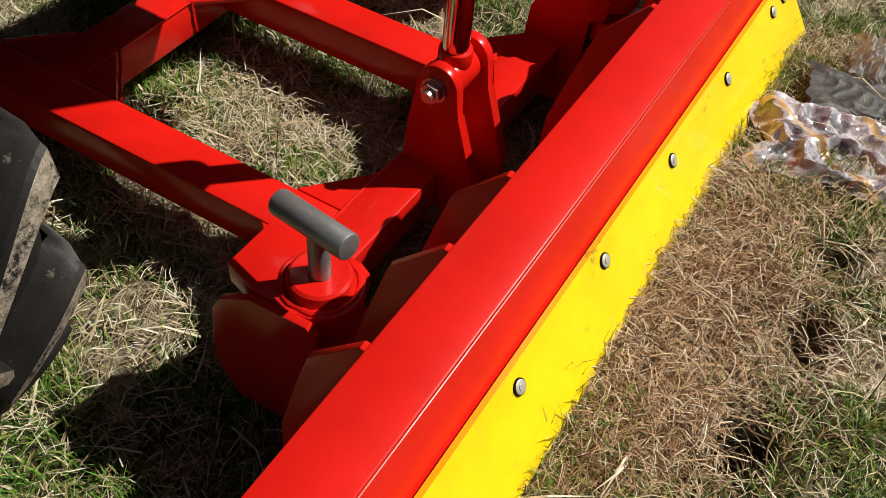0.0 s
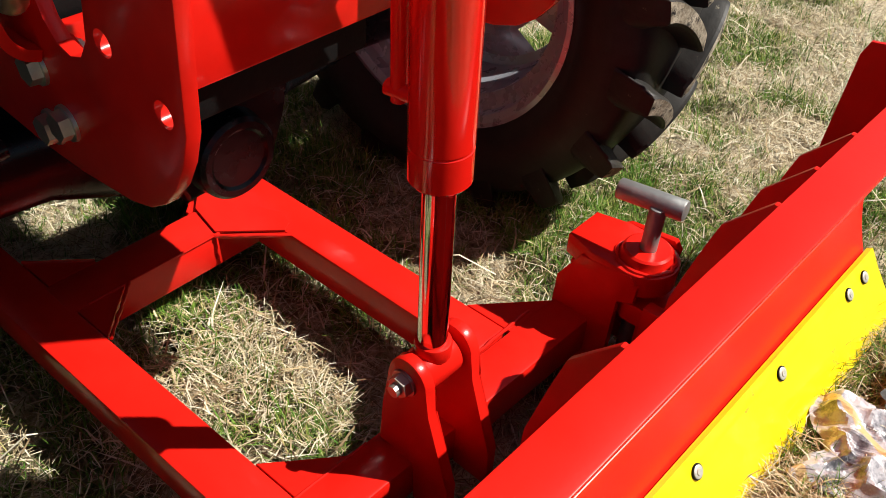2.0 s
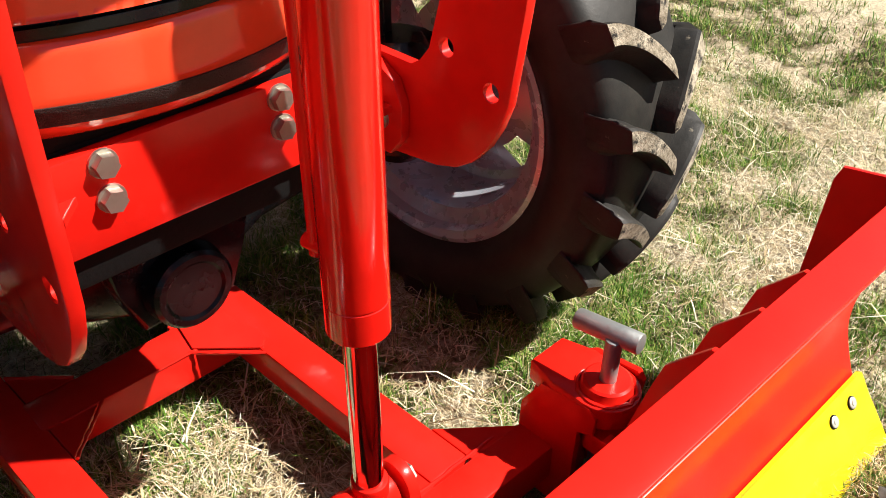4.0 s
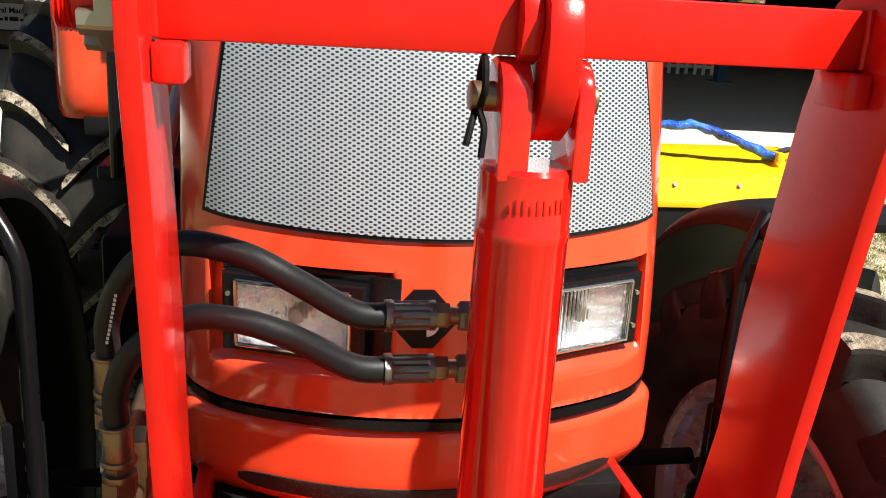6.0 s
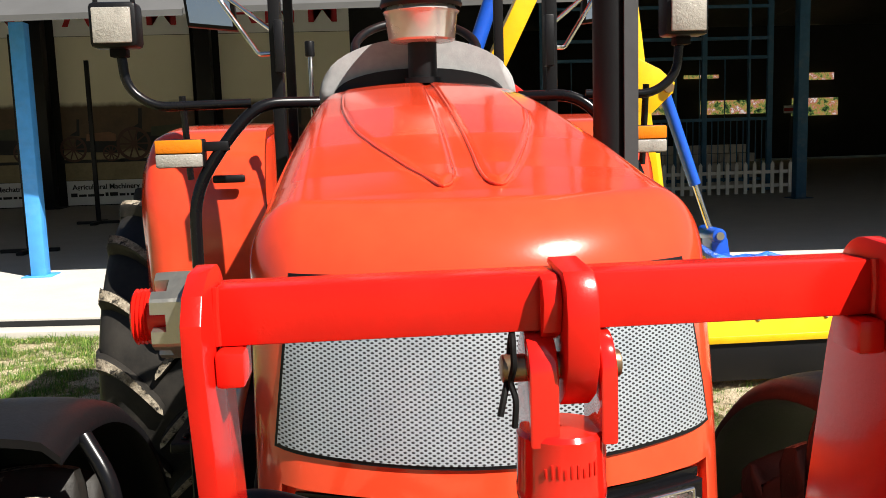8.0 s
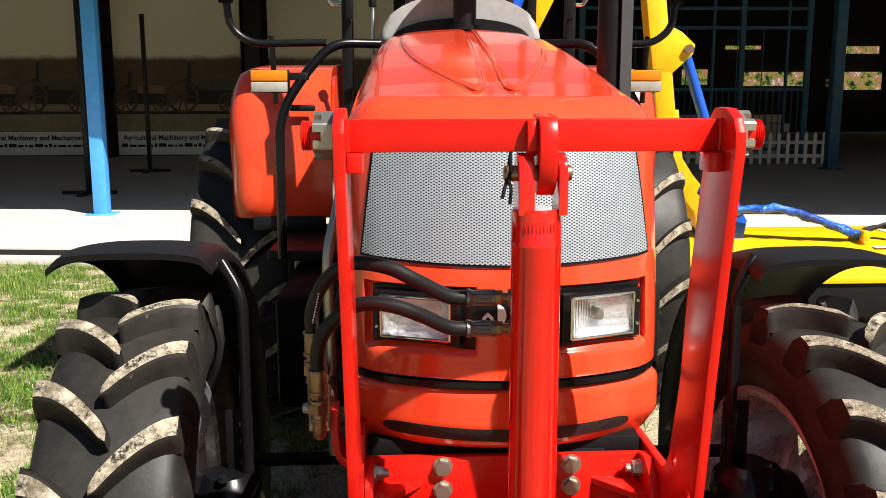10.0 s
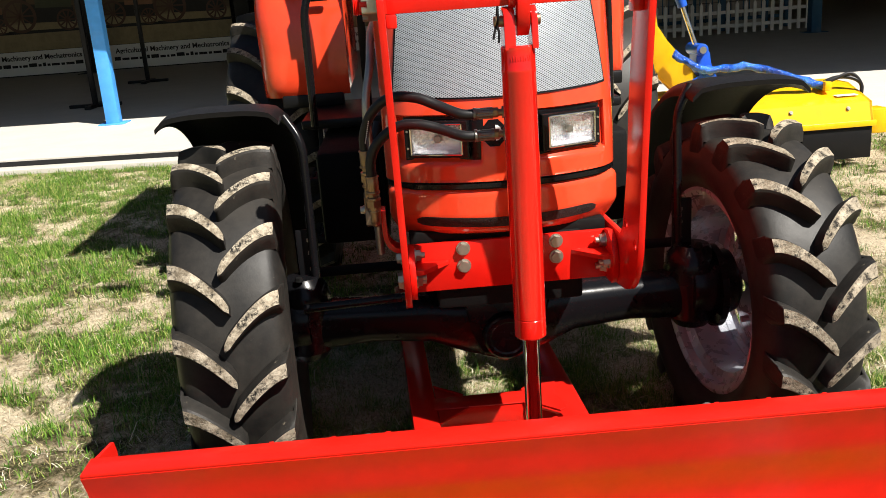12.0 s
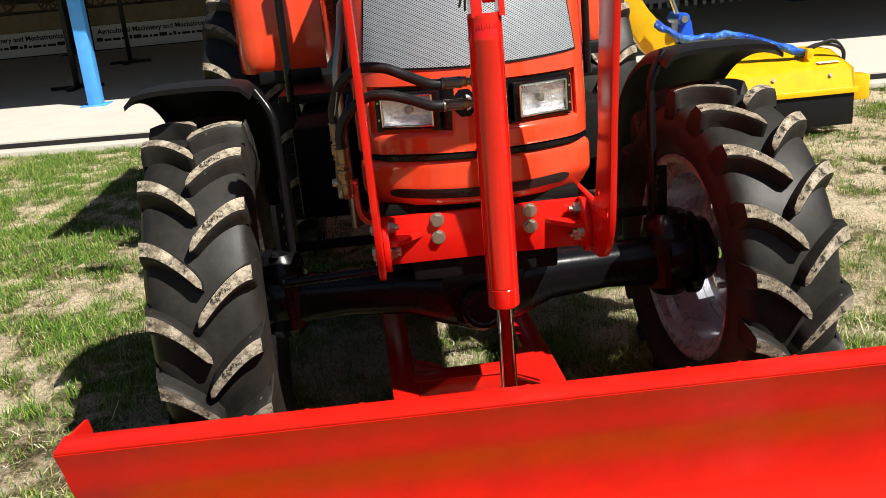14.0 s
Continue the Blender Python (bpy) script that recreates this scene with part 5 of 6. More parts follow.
part("pivot_bracket", new_prism([(-0.13, 0.60), (0.13, 0.60), (0.09, 0.50), (0.075, 0.42), (-0.085, 0.42), (-0.11, 0.50)], 1, 0.10, 0.19, 0.008), BLACK_GLOSS, tractor)
part("tie_rod", new_rod((-0.60, 0.46, 0.60), (0.60, 0.46, 0.60), 0.016), DARK_IRON, tractor)
part("steering_ram", new_rod((-0.58, 0.12, 0.60), (-0.30, 0.12, 0.61), 0.013), BLACK_GLOSS, tractor)
for s in (-1, 1):
    knuckle = bmesh.new()
    lathe(knuckle, [(-0.13, 0.001), (-0.13, 0.05), (-0.10, 0.075), (0.06, 0.085), (0.10, 0.075), (0.13, 0.05), (0.13, 0.001)], 28, 2)
    bmesh.ops.translate(knuckle, vec=(s * 0.60, 0.30, 0.51), verts=knuckle.verts)
    rod(knuckle, (s * 0.58, 0.30, 0.51), (s * 0.72, 0.30, 0.51), 0.10, seg=32, bevel=0.01)
    part("steering_knuckle", knuckle, BLACK_GLOSS, tractor)


def tractor_wheel(name, R, width, rim_r, lugs, lug_h, parent, rim_material, label, muddy=True):
    """A lugged tyre on a dished rim; its axle lies along x, the dish opens to -x."""
    w = width / 2
    base = R - lug_h
    wheel_tyre = bmesh.new()
    prof = [(-w * 0.72, rim_r - 0.004), (-w * 0.80, rim_r + 0.012), (-w * 1.04, rim_r + (base - rim_r) * 0.28), (-w * 1.12, rim_r + (base - rim_r) * 0.52), (-w * 1.05, base - 0.050), (-w * 0.90, base - 0.016), (-w * 0.5, base - 0.003), (0, base)]
    prof = prof + [(-x, r) for x, r in prof[-2::-1]]
    lathe(wheel_tyre, smooth_line(prof, 3), 96, 0)
    tyre_ob = part(name, wheel_tyre, TYRE, parent, label, angle=60)
    # rim
    rim = bmesh.new()
    rp = [(-w * 0.76, rim_r + 0.014), (-w * 0.84, rim_r + 0.016), (-w * 0.86, rim_r + 0.006), (-w * 0.80, rim_r - 0.010), (-w * 0.62, rim_r - 0.014), (-w * 0.50, rim_r - 0.045), (w * 0.34, rim_r - 0.050), (w * 0.52, rim_r - 0.056), (w * 0.58, rim_r - 0.075), (w * 0.50, rim_r - 0.105), (w * 0.42, rim_r - 0.135), (w * 0.36, 0.105), (w * 0.10, 0.085), (w * 0.10, 0.02)]
    back = [(w * 0.76, rim_r + 0.014), (w * 0.84, rim_r + 0.016), (w * 0.84, rim_r + 0.004), (w * 0.62, rim_r - 0.012), (w * 0.50, rim_r - 0.044), (w * 0.34, rim_r - 0.052)]
    lathe(rim, rp, 64, 0)
    # hand holes through the disc
    gone = []
    for f in rim.faces:
        c = f.calc_center_median()
        r, turn = math.hypot(c.y, c.z), math.degrees(math.atan2(c.z, c.y)) % 90
        if rim_r - 0.135 < r < rim_r - 0.075 and c.x > w * 0.3 and 34 < turn < 52:
            gone.append(f)
    bmesh.ops.delete(rim, geom=gone, context="FACES")
    lathe(rim, back, 64, 0)
    part("rim", rim, rim_material, tyre_ob, "dished grey steel rim" if rim_material is RIM_GREY else "dished orange steel rim", angle=40)
    for k in range(8):
        a = 2 * math.pi * k / 8 + 0.2
        y, z = 0.125 * math.cos(a) * rim_r / 0.3, 0.125 * math.sin(a) * rim_r / 0.3
        nut = new_rod((w * 0.40, y, z), (w * 0.40 - 0.026, y, z), 0.011, seg=6)
        ob = part("wheel_nut", nut, rim_material, tyre_ob)
    # lugs: one mesh for each side, shared round the tyre; rounded nose past the middle, swept back outwards
    meshes = []
    lag_full = 0.86 * w
    for s in (-1, 1):
        bm = bmesh.new()
        line = []
        for k in range(13):
            t = k / 12
            x = s * (-0.010 + (w * 0.99 + 0.010) * t)
            r_top = R - 0.016 * t ** 3
            lag = -lag_full * (1 - (1 - t) ** 1.55) / R
            nose = math.sqrt(max(0.0, 1 - (1 - min(1.0, t / 0.10)) ** 2))
            line.append((x, r_top - 0.004 * (1 - nose), lag, (0.0185 + 0.0035 * t) * (0.55 + 0.45 * nose)))
        line.append((s * w * 1.03, R - 0.040, line[-1][2] - 0.012, 0.0255))
        line.append((s * w * 1.06, R - 0.078, line[-1][2] - 0.02, 0.024))
        line.append((s * w * 1.07, R - 0.115, line[-1][2] - 0.015, 0.015))
        rings = []
        for n, (x, r_top, lag, half) in enumerate(line):
            low = min(base - 0.018 - (0.045 if n >= len(line) - 3 else 0.0), r_top - 0.02)
            ring = []
            for r, side in ((low, -1.75), (base + 0.010, -1.25), (r_top - 0.006, -1.08), (r_top, -0.86), (r_top, 0.86), (r_top - 0.006, 1.08), (base + 0.010, 1.25), (low, 1.75)):
                a = lag + side * half / R
                ring.append(bm.verts.new((x, min(r, r_top) * math.cos(a), min(r, r_top) * math.sin(a))))
            rings.append(ring)
        for a, b in zip(rings, rings[1:]):
            for k in range(7):
                f = bm.faces.new((a[k], a[k + 1], b[k + 1], b[k]))
                f.smooth = k in (0, 1, 5, 6)
                f.material_index = 1 if k == 3 and muddy and b not in rings[-3:] else 0
        bm.faces.new(rings[0])
        bm.faces.new(rings[-1][::-1])
        bmesh.ops.recalc_face_normals(bm, faces=bm.faces)
        data = bpy.data.meshes.new("lug")
        bm.to_mesh(data)
        bm.free()
        data.materials.append(LUG_SIDE)
        data.materials.append(LUG_TOP)
        meshes.append(data)
    for k in range(lugs):
        for n, data in enumerate(meshes):
            ob = new("lug", data)
            ob.parent = tyre_ob
            ob.matrix_basis = Matrix.Rotation(2 * math.pi * (k + 0.5 * n) / lugs, 4, "X")
    return tyre_ob


STEER = 5.0
for s in (-1, 1):
    wx, wz, wr = (-0.775, 0.515, 0.545) if s < 0 else (0.750, 0.487, 0.536)
    wheel = tractor_wheel("front_wheel", wr, 0.268, 0.308, 18, 0.046, tractor, RIM_GREY, "black lugged front tyre with dried mud")
    spin = Matrix.Rotation(radians(177 if s < 0 else 181), 4, "X")
    wheel.matrix_basis = pose(wx, 0.30, wz, 0, 0, STEER) @ spin
    if s < 0:
        for child in wheel.children:
            if child.name.startswith(("rim", "wheel_nut")):
                child.matrix_basis = Matrix.Rotation(math.pi, 4, "Z") @ child.matrix_basis
    # guard over the wheel
    guard = bmesh.new()
    cx, n_a, n_x = wx, 30, 14
    outer, inner = [], []
    for layer, rows in ((0.0, outer), (-0.014, inner)):
        for k in range(n_a + 1):
            a = radians(96 - 118 * k / n_a)
            row = []
            for i in range(n_x + 1):
                u = 2 * i / n_x - 1
                drop = 0.018 * abs(u) ** 3 + 0.018 * max(0, abs(u) - 0.85) / 0.15
                r = 0.655 + layer - drop + 0.012 * math.sin(math.pi * k / n_a)
                row.append(guard.verts.new((cx + u * 0.172, 0.30 + r * math.cos(a), wz - 0.008 + r * math.sin(a))))
            rows.append(row)
    for rows in (outer, inner):
        for k in range(n_a):
            for i in range(n_x):
                guard.faces.new((rows[k][i], rows[k][i + 1], rows[k + 1][i + 1], rows[k + 1][i]))
    loop = [(0, i) for i in range(n_x + 1)] + [(k, n_x) for k in range(1, n_a + 1)] + [(n_a, i) for i in range(n_x - 1, -1, -1)] + [(k, 0) for k in range(n_a - 1, 0, -1)]
    for n in range(len(loop)):
        (k, i), (l, j) = loop[n], loop[(n + 1) % len(loop)]
        guard.faces.new((outer[k][i], outer[l][j], inner[l][j], inner[k][i]))
    fender = part("front_fender", guard, BLACK, tractor, "black moulded plastic front mudguard", angle=50)
    part("fender_stay", new_tube([(s * 0.60, 0.33, 1.12), (s * 0.552, 0.30, 1.05), (s * 0.556, 0.30, 0.60)], 0.013, 12, 0.05), BLACK_GLOSS, fender, "bent black stay")
    part("fender_bracket", new_box(s * 0.575 - 0.03, s * 0.575 + 0.03, 0.315, 0.33, 0.60, 0.78, bevel=0.004), BLACK, fender)
    for z in (0.66, 0.71, 0.75):
        part("screw", new_rod((s * 0.565, 0.314, z), (s * 0.565, 0.306, z), 0.008, seg=6), ZINC, fender)

# rear wheels and mudguards
for s in (-1, 1):
    wheel = tractor_wheel("rear_wheel", 0.71, 0.40, 0.38, 19, 0.038, tractor, RIM_GREY, "large black lugged rear tyre")
    wheel.matrix_basis = pose(-0.85 if s < 0 else 0.775, 2.52, 0.69) @ Matrix.Rotation(radians(180), 4, "X")
    a, b = (-0.862, -0.47) if s < 0 else (0.45, 0.80)
    line = [(1.80, 1.02), (1.775, 1.10), (1.785, 1.35), (1.815, 1.48), (1.88, 1.565), (2.0, 1.60), (2.5, 1.62), (3.0, 1.56), (3.15, 1.45)]
    guard, last = bmesh.new(), None
    outline = strip(smooth_line(line, 5), -0.030)
    slices = [a + (b - a) * k / 12 for k in range(13)]
    for x in slices:
        edge = max(0.0, 1 - abs(x - (a if s < 0 else b)) / 0.10)
        inset = 0.075 * (1 - math.sqrt(max(0.0, 1 - edge * edge)))
        row = []
        for y, z in outline:
            up = soft(1.15, 1.50, z)
            row.append(guard.verts.new((x, y + inset * (1 - 0.6 * up), z - inset * up)))
        if last:
            for k in range(len(row)):
                guard.faces.new((last[k], last[(k + 1) % len(row)], row[(k + 1) % len(row)], row[k]))
        else:
            guard.faces.new(row[::-1])
        last = row
    guard.faces.new(last)
    rear = part("rear_fender", guard, ORANGE, tractor, "orange-red rear mudguard", angle=50)
    c = s * 0.485
    side = new_prism([(1.83, 1.03), (1.80, 1.35), (1.86, 1.55), (2.0, 1.60), (2.5, 1.63), (3.0, 1.56), (3.1, 1.03)], 0, c - 0.012, c + 0.012, 0.004)
    part("inner_panel", side, ORANGE, rear)
    part("edge_strip", new_box(min(s * 0.50, s * 0.78), max(s * 0.50, s * 0.78), 1.79, 1.84, 0.97, 1.03, bevel=0.01), BLACK, rear)
    part("fender_clip", new_box(s * 0.575 - 0.05, s * 0.575 + 0.05, 1.752, 1.770, 1.43, 1.455, bevel=0.008), BLACK, rear)
    # handrail with indicator and work lamp
    rail = part("handrail", new_tube([(s * 0.27, 1.38, 1.655), (s * 0.42, 1.33, 1.655), (s * 0.50, 1.31, 1.57), (s * 0.597, 1.31, 1.43), (s * 0.602, 1.31, 0.95)], 0.0155, 14, 0.09), BLACK_GLOSS, tractor, "bent black tubular handrail")
    part("indicator_bracket", new_box(min(s * 0.50, s * 0.565), max(s * 0.50, s * 0.565), 1.295, 1.325, 1.535, 1.560, bevel=0.003), BLACK, rail)
    part("rail_stay", new_rod((s * 0.62, 1.40, 1.46), (s * 0.625, 1.38, 1.68), 0.009), BLACK_GLOSS, rail)
    ix, lx = (-0.622, -0.752) if s < 0 else (0.588, 0.690)
    lamp = part("indicator", new_box(ix - 0.060, ix + 0.060, 1.285, 1.335, 1.495, 1.568, bevel=0.005), BLACK, tractor, "amber and clear front indicator lamp")
    part("amber_lens", new_box(ix - 0.058, ix + 0.058, 1.268, 1.2845, 1.532, 1.566, bevel=0.004), AMBER, lamp)
    part("clear_lens", new_box(ix - 0.058, ix + 0.058, 1.268, 1.2845, 1.497, 1.530, bevel=0.004), CLEAR_LENS, lamp)
    arm = part("lamp_arm", new_tube([(s * 0.44, 1.32, 1.655), (lx - s * 0.072, 1.30, 1.650), (lx - s * 0.007, 1.30, 1.70), (lx, 1.30, 1.79)], 0.012, 14, 0.06), BLACK_GLOSS, tractor, "bent black tubular lamp arm")
    work = part("work_lamp", new_box(lx - 0.058, lx + 0.058, 1.24, 1.31, 1.795, 1.905, bevel=0.012), BLACK, tractor, "square black work lamp with a clear lens")
    part("lens", new_box(lx - 0.046, lx + 0.046, 1.228, 1.239, 1.805, 1.890, bevel=0.003), CLEAR_LENS, work)
    cage = new_tube([(lx - 0.045, 1.27, 1.905), (lx - 0.045, 1.27, 1.955), (lx + 0.045, 1.27, 1.955), (lx + 0.045, 1.27, 1.905)], 0.006, 8, 0.01)
    part("lamp_bail", cage, BLACK, work)
    part("lamp_foot", new_box(lx - 0.02, lx + 0.02, 1.27, 1.31, 1.775, 1.797, bevel=0.003), DARK_IRON, work)
    # mirror on its stay
    mirror = part("mirror", new_prism([(s * 0.50, 1.87), (s * 0.64, 1.885), (s * 0.665, 2.1), (s * 0.52, 2.1)], 1, 1.60, 1.63, 0.006), BLACK, tractor, "black-backed rear view mirror on thin stays")
    part("mirror_glass", new_prism([(s * 0.512, 1.882), (s * 0.632, 1.895), (s * 0.652, 2.09), (s * 0.53, 2.09)], 1, 1.592, 1.5985), CHROME, mirror)
    stay = new_tube([(s * 0.40, 1.55, 1.80), (s * 0.44, 1.56, 1.80), (s * 0.56, 1.59, 1.98)], 0.0065, 10, 0.01)
    tube(stay, [(s * 0.40, 1.55, 1.865), (s * 0.56, 1.59, 1.99)], 0.006, 10)
    part("mirror_stay", stay, CHROME, mirror)
    part("roll_post", new_box(s * 0.385 - 0.016, s * 0.385 + 0.016, 1.48, 1.54, 0.97, 2.84, bevel=0.004), BLACK, tractor, "black upright post beside the dash")
    part("post_plate", new_box(s * 0.372 - 0.012, s * 0.372 + 0.012, 1.44, 1.478, 1.74, 1.88, bevel=0.003), BLACK, tractor)

canopy = new_box(-0.70, 0.70, 1.42, 3.40, 2.84, 2.88, bevel=0.012)
part("canopy", canopy, ORANGE, tractor, "flat sheet canopy carried on four posts")
for s in (-1, 1):
    part("canopy_post", new_box(s * 0.46 - 0.02, s * 0.46 + 0.02, 2.92, 2.96, 1.50, 2.84, bevel=0.004), BLACK, tractor)

# pre-cleaner, exhaust stack, dash and wheel
pre = bmesh.new()
lathe(pre, [(1.69, 0.035), (1.69, 0.047), (1.705, 0.047), (1.706, 0.037), (1.80, 0.037)], 32, 2)
bmesh.ops.translate(pre, vec=(0.004, 1.27, 0), verts=pre.verts)
pre_ob = part("air_intake", pre, BLACK, tractor, "black air intake pipe with a clear cup")
cup = bmesh.new()
lathe(cup, [(1.792, 0.04), (1.795, 0.080), (1.80, 0.085), (1.86, 0.092), (1.868, 0.098), (1.874, 0.092), (1.88, 0.088)], 40, 2)
bmesh.ops.translate(cup, vec=(0.004, 1.27, 0), verts=cup.verts)
part("cup", cup, plain("smoky_cup", (0.55, 0.54, 0.52), 0.25, 0.5, 30, 0.05), pre_ob, "grey clear dust cup")
lid = bmesh.new()
lathe(lid, [(1.878, 0.10), (1.886, 0.105), (1.90, 0.10), (1.925, 0.06), (1.93, 0.001)], 40, 2)
bmesh.ops.translate(lid, vec=(0.004, 1.27, 0), verts=lid.verts)
part("lid", lid, BLACK, pre_ob)
part("exhaust_pipe", new_rod((0.395, 0.92, 1.30), (0.395, 0.92, 2.45), 0.039, seg=32), BLACK, tractor, "tall black exhaust stack")
shield = new_prism([(0.412, 0.872), (0.446, 0.882), (0.455, 0.955), (0.446, 0.955), (0.438, 0.890), (0.412, 0.879)], 2, 1.38, 2.45)
part("heat_shield", shield, plain("grey_heat_shield", (0.055, 0.055, 0.058), 0.5, 0.3, 60, 0.1), tractor, "grey perforated exhaust heat shield")
cowl = bmesh.new()
arc = [(0.27 * math.cos(a), 1.655 + 0.165 * math.sin(a) ** 0.8) for a in (math.pi * k / 24 for k in range(25))]
prism(cowl, arc, 1, 1.40, 1.62, 0.02)
part("dash_cowl", cowl, plain("grey_plastic", (0.33, 0.33, 0.33), 0.5, grain=200), tractor, "grey plastic dash cowl behind the bonnet", angle=50)
part("dash_front", new_prism([(x * 0.86, 1.655 + (z - 1.655) * 0.5) for x, z in arc], 1, 1.37, 1.3995, 0.004), BLACK, tractor)
ring_pts = [(0.02 + 0.19 * math.cos(a), 1.78 + 0.17 * math.sin(a), 1.83 + 0.10 * math.sin(a)) for a in (2 * math.pi * k / 40 for k in range(41))]
part("steering_wheel", new_tube(ring_pts, 0.014, 12, cap=False), BLACK, tractor, "black steering wheel")
part("steering_column", new_rod((0.02, 1.60, 1.62), (0.02, 1.78, 1.82), 0.025), BLACK, tractor)
part("lever", new_rod((-0.30, 1.62, 1.55), (-0.30, 1.62, 1.80), 0.007), CHROME, tractor)
part("lever_knob", new_rod((-0.30, 1.62, 1.795), (-0.30, 1.62, 1.84), 0.014, bevel=0.004), BLACK, tractor)
part("seat", new_box(-0.22, 0.22, 2.15, 2.25, 1.05, 1.70, bevel=0.05), BLACK, tractor)
part("pipe_run", new_tube([(-0.350, 0.20, 0.72), (-0.356, 0.20, 1.16), (-0.334, 0.24, 1.25), (-0.330, 0.42, 1.33), (-0.325, 1.3, 1.36)], 0.0115, 12, 0.05), ZINC, tractor, "plated steel oil pipe beside the bonnet")
part("fuel_hose", new_tube([(-0.33, 0.55, 1.05), (-0.36, 0.5, 0.95), (-0.35, 0.45, 0.80)], 0.018, 12, 0.05), RUBBER, tractor)

for s in (-1, 1):
    hub = bmesh.new()
    lathe(hub, [(0.0, 0.13), (0.02, 0.13), (0.03, 0.10), (0.07, 0.085), (0.085, 0.06), (0.085, 0.001)], 32, 0)
    bmesh.ops.transform(hub, matrix=pose(s * 0.655, 0.30, 0.50, 0, 0, 0 if s > 0 else 180), verts=hub.verts)
    part("wheel_hub", hub, BLACK_GLOSS, tractor, "black cast wheel hub")
    part("steering_arm", new_tube([(s * 0.60, 0.42, 0.60), (s * 0.60, 0.34, 0.61), (s * 0.62, 0.30, 0.60)], 0.02, 10, 0.02), DARK_IRON, tractor)
    for y in (0.24, 0.36):
        hex_bolt(tractor, (s * 0.60, y, 0.645), (0, 0, 1), 0.011, 0.009, material=DARK_IRON)


# ---- flail mower on the far side ----
mower = thing("flail_mower", "yellow flail mower with a blue hydraulic boom", "mower", at=(0, 0, 0))
deck = [(3.85, 0.30), (3.90, 0.46), (4.25, 0.56), (4.55, 0.56), (4.75, 0.40), (4.75, 0.22)]
part("deck", new_prism(strip(deck, -0.02) , 0, 1.50, 3.14, 0.004), MOWER_YELLOW, mower, "yellow sheet steel mower deck", angle=20)
for x in (1.50, 3.12):
    part("deck_side", new_prism(deck, 0, x, x + 0.02), MOWER_YELLOW, mower)
part("front_skirt", new_box(1.51, 3.13, 3.855, 3.875, 0.06, 0.30, bevel=0.002), BLACK, mower, "black rubber safety skirt")
part("end_flap", new_box(3.142, 3.27, 3.90, 4.05, 0.22, 0.40, bevel=0.01), MOWER_YELLOW, mower)
part("deck_lip", new_box(1.50, 3.15, 3.835, 3.852, 0.29, 0.33, bevel=0.003), MOWER_YELLOW, mower)
part("roller", new_rod((1.6, 4.6, 0.1), (3.1, 4.6, 0.1), 0.09), BLACK, mower)
for x in (1.75, 2.92):
    part("decal", new_box(x, x + 0.16, 3.98, 4.06, 0.497, 0.501, bevel=0, m=Matrix.Identity(4)), WHITE, mower)
for k in range(4):
    x = 1.7 + 0.42 * k
    hex_bolt(mower, (x, 3.885, 0.42), (0, -0.95, 0.3), 0.013, 0.008)


def beam_between(a, b, w, d):
    m, length = frame_on(a, b)
    return box(bmesh.new(), -w / 2, w / 2, -d / 2, d / 2, 0, length, bevel=0.008, m=m)


part("boom", beam_between((1.405, 4.25, 2.42), (1.555, 4.25, 1.22), 0.155, 0.13), MOWER_YELLOW, mower, "yellow box-section boom")
part("dipper", new_prism([(1.475, 1.40), (1.63, 1.40), (1.66, 1.08), (1.74, 0.97), (1.86, 0.83), (1.99, 0.66), (1.93, 0.585), (1.80, 0.585), (1.69, 0.69), (1.60, 0.84), (1.53, 1.05)], 1, 4.20, 4.30, 0.006), MOWER_YELLOW, mower, "bent yellow dipper plate")
part("boom_ear", new_prism([(1.44, 1.66), (1.57, 1.64), (1.70, 1.76), (1.71, 1.82), (1.62, 1.90), (1.46, 1.98)], 1, 4.17, 4.33, 0.006), MOWER_YELLOW, mower)
part("boom_pin", new_rod((1.665, 4.14, 1.79), (1.665, 4.36, 1.79), 0.030), BRASSY, mower)
ram = part("boom_ram", new_rod((1.665, 4.25, 1.78), (1.868, 4.25, 1.20), 0.036, seg=24), BLUE, mower, "blue hydraulic ram with a chrome rod")
part("ram_rod", new_rod((1.86, 4.25, 1.22), (1.972, 4.25, 0.90), 0.018, seg=20), CHROME, ram)
part("upper_arm", beam_between((0.62, 4.55, 1.85), (0.95, 4.55, 2.5), 0.16, 0.12), MOWER_YELLOW, mower, "yellow upper arm with warning labels")
lean = math.degrees(math.atan2(0.33, 0.65))
for along_arm, size, tone in ((0.30, 0.055, WHITE), (0.44, 0.045, YELLOW)):
    c = Vector((0.62, 4.482, 1.85)) + Vector((0.33, 0, 0.65)).normalized() * along_arm
    part("warning_label", new_box(-size, size, -0.002, 0.002, -size * 1.1, size * 1.1, bevel=0, m=Matrix.Translation(c) @ pose(0, 0, 0, 0, lean, 0)), tone, mower)
    part("label_mark", new_box(-size * 0.25, size * 0.25, -0.0045, -0.0025, -size * 0.3, size * 0.3, bevel=0, m=Matrix.Translation(c) @ pose(0, 0, 0, 0, lean + 20, 0)), INK, mower)
part("arm_ram", new_rod((0.45, 4.6, 1.75), (0.72, 4.6, 2.5), 0.05, seg=24), BLUE, mower)
part("turret", new_prism([(0.45, 1.55), (0.95, 1.55), (0.85, 1.74), (0.72, 1.84), (0.55, 1.80)], 1, 4.1, 4.4, 0.01), RED, mower, "red mower turret housing")
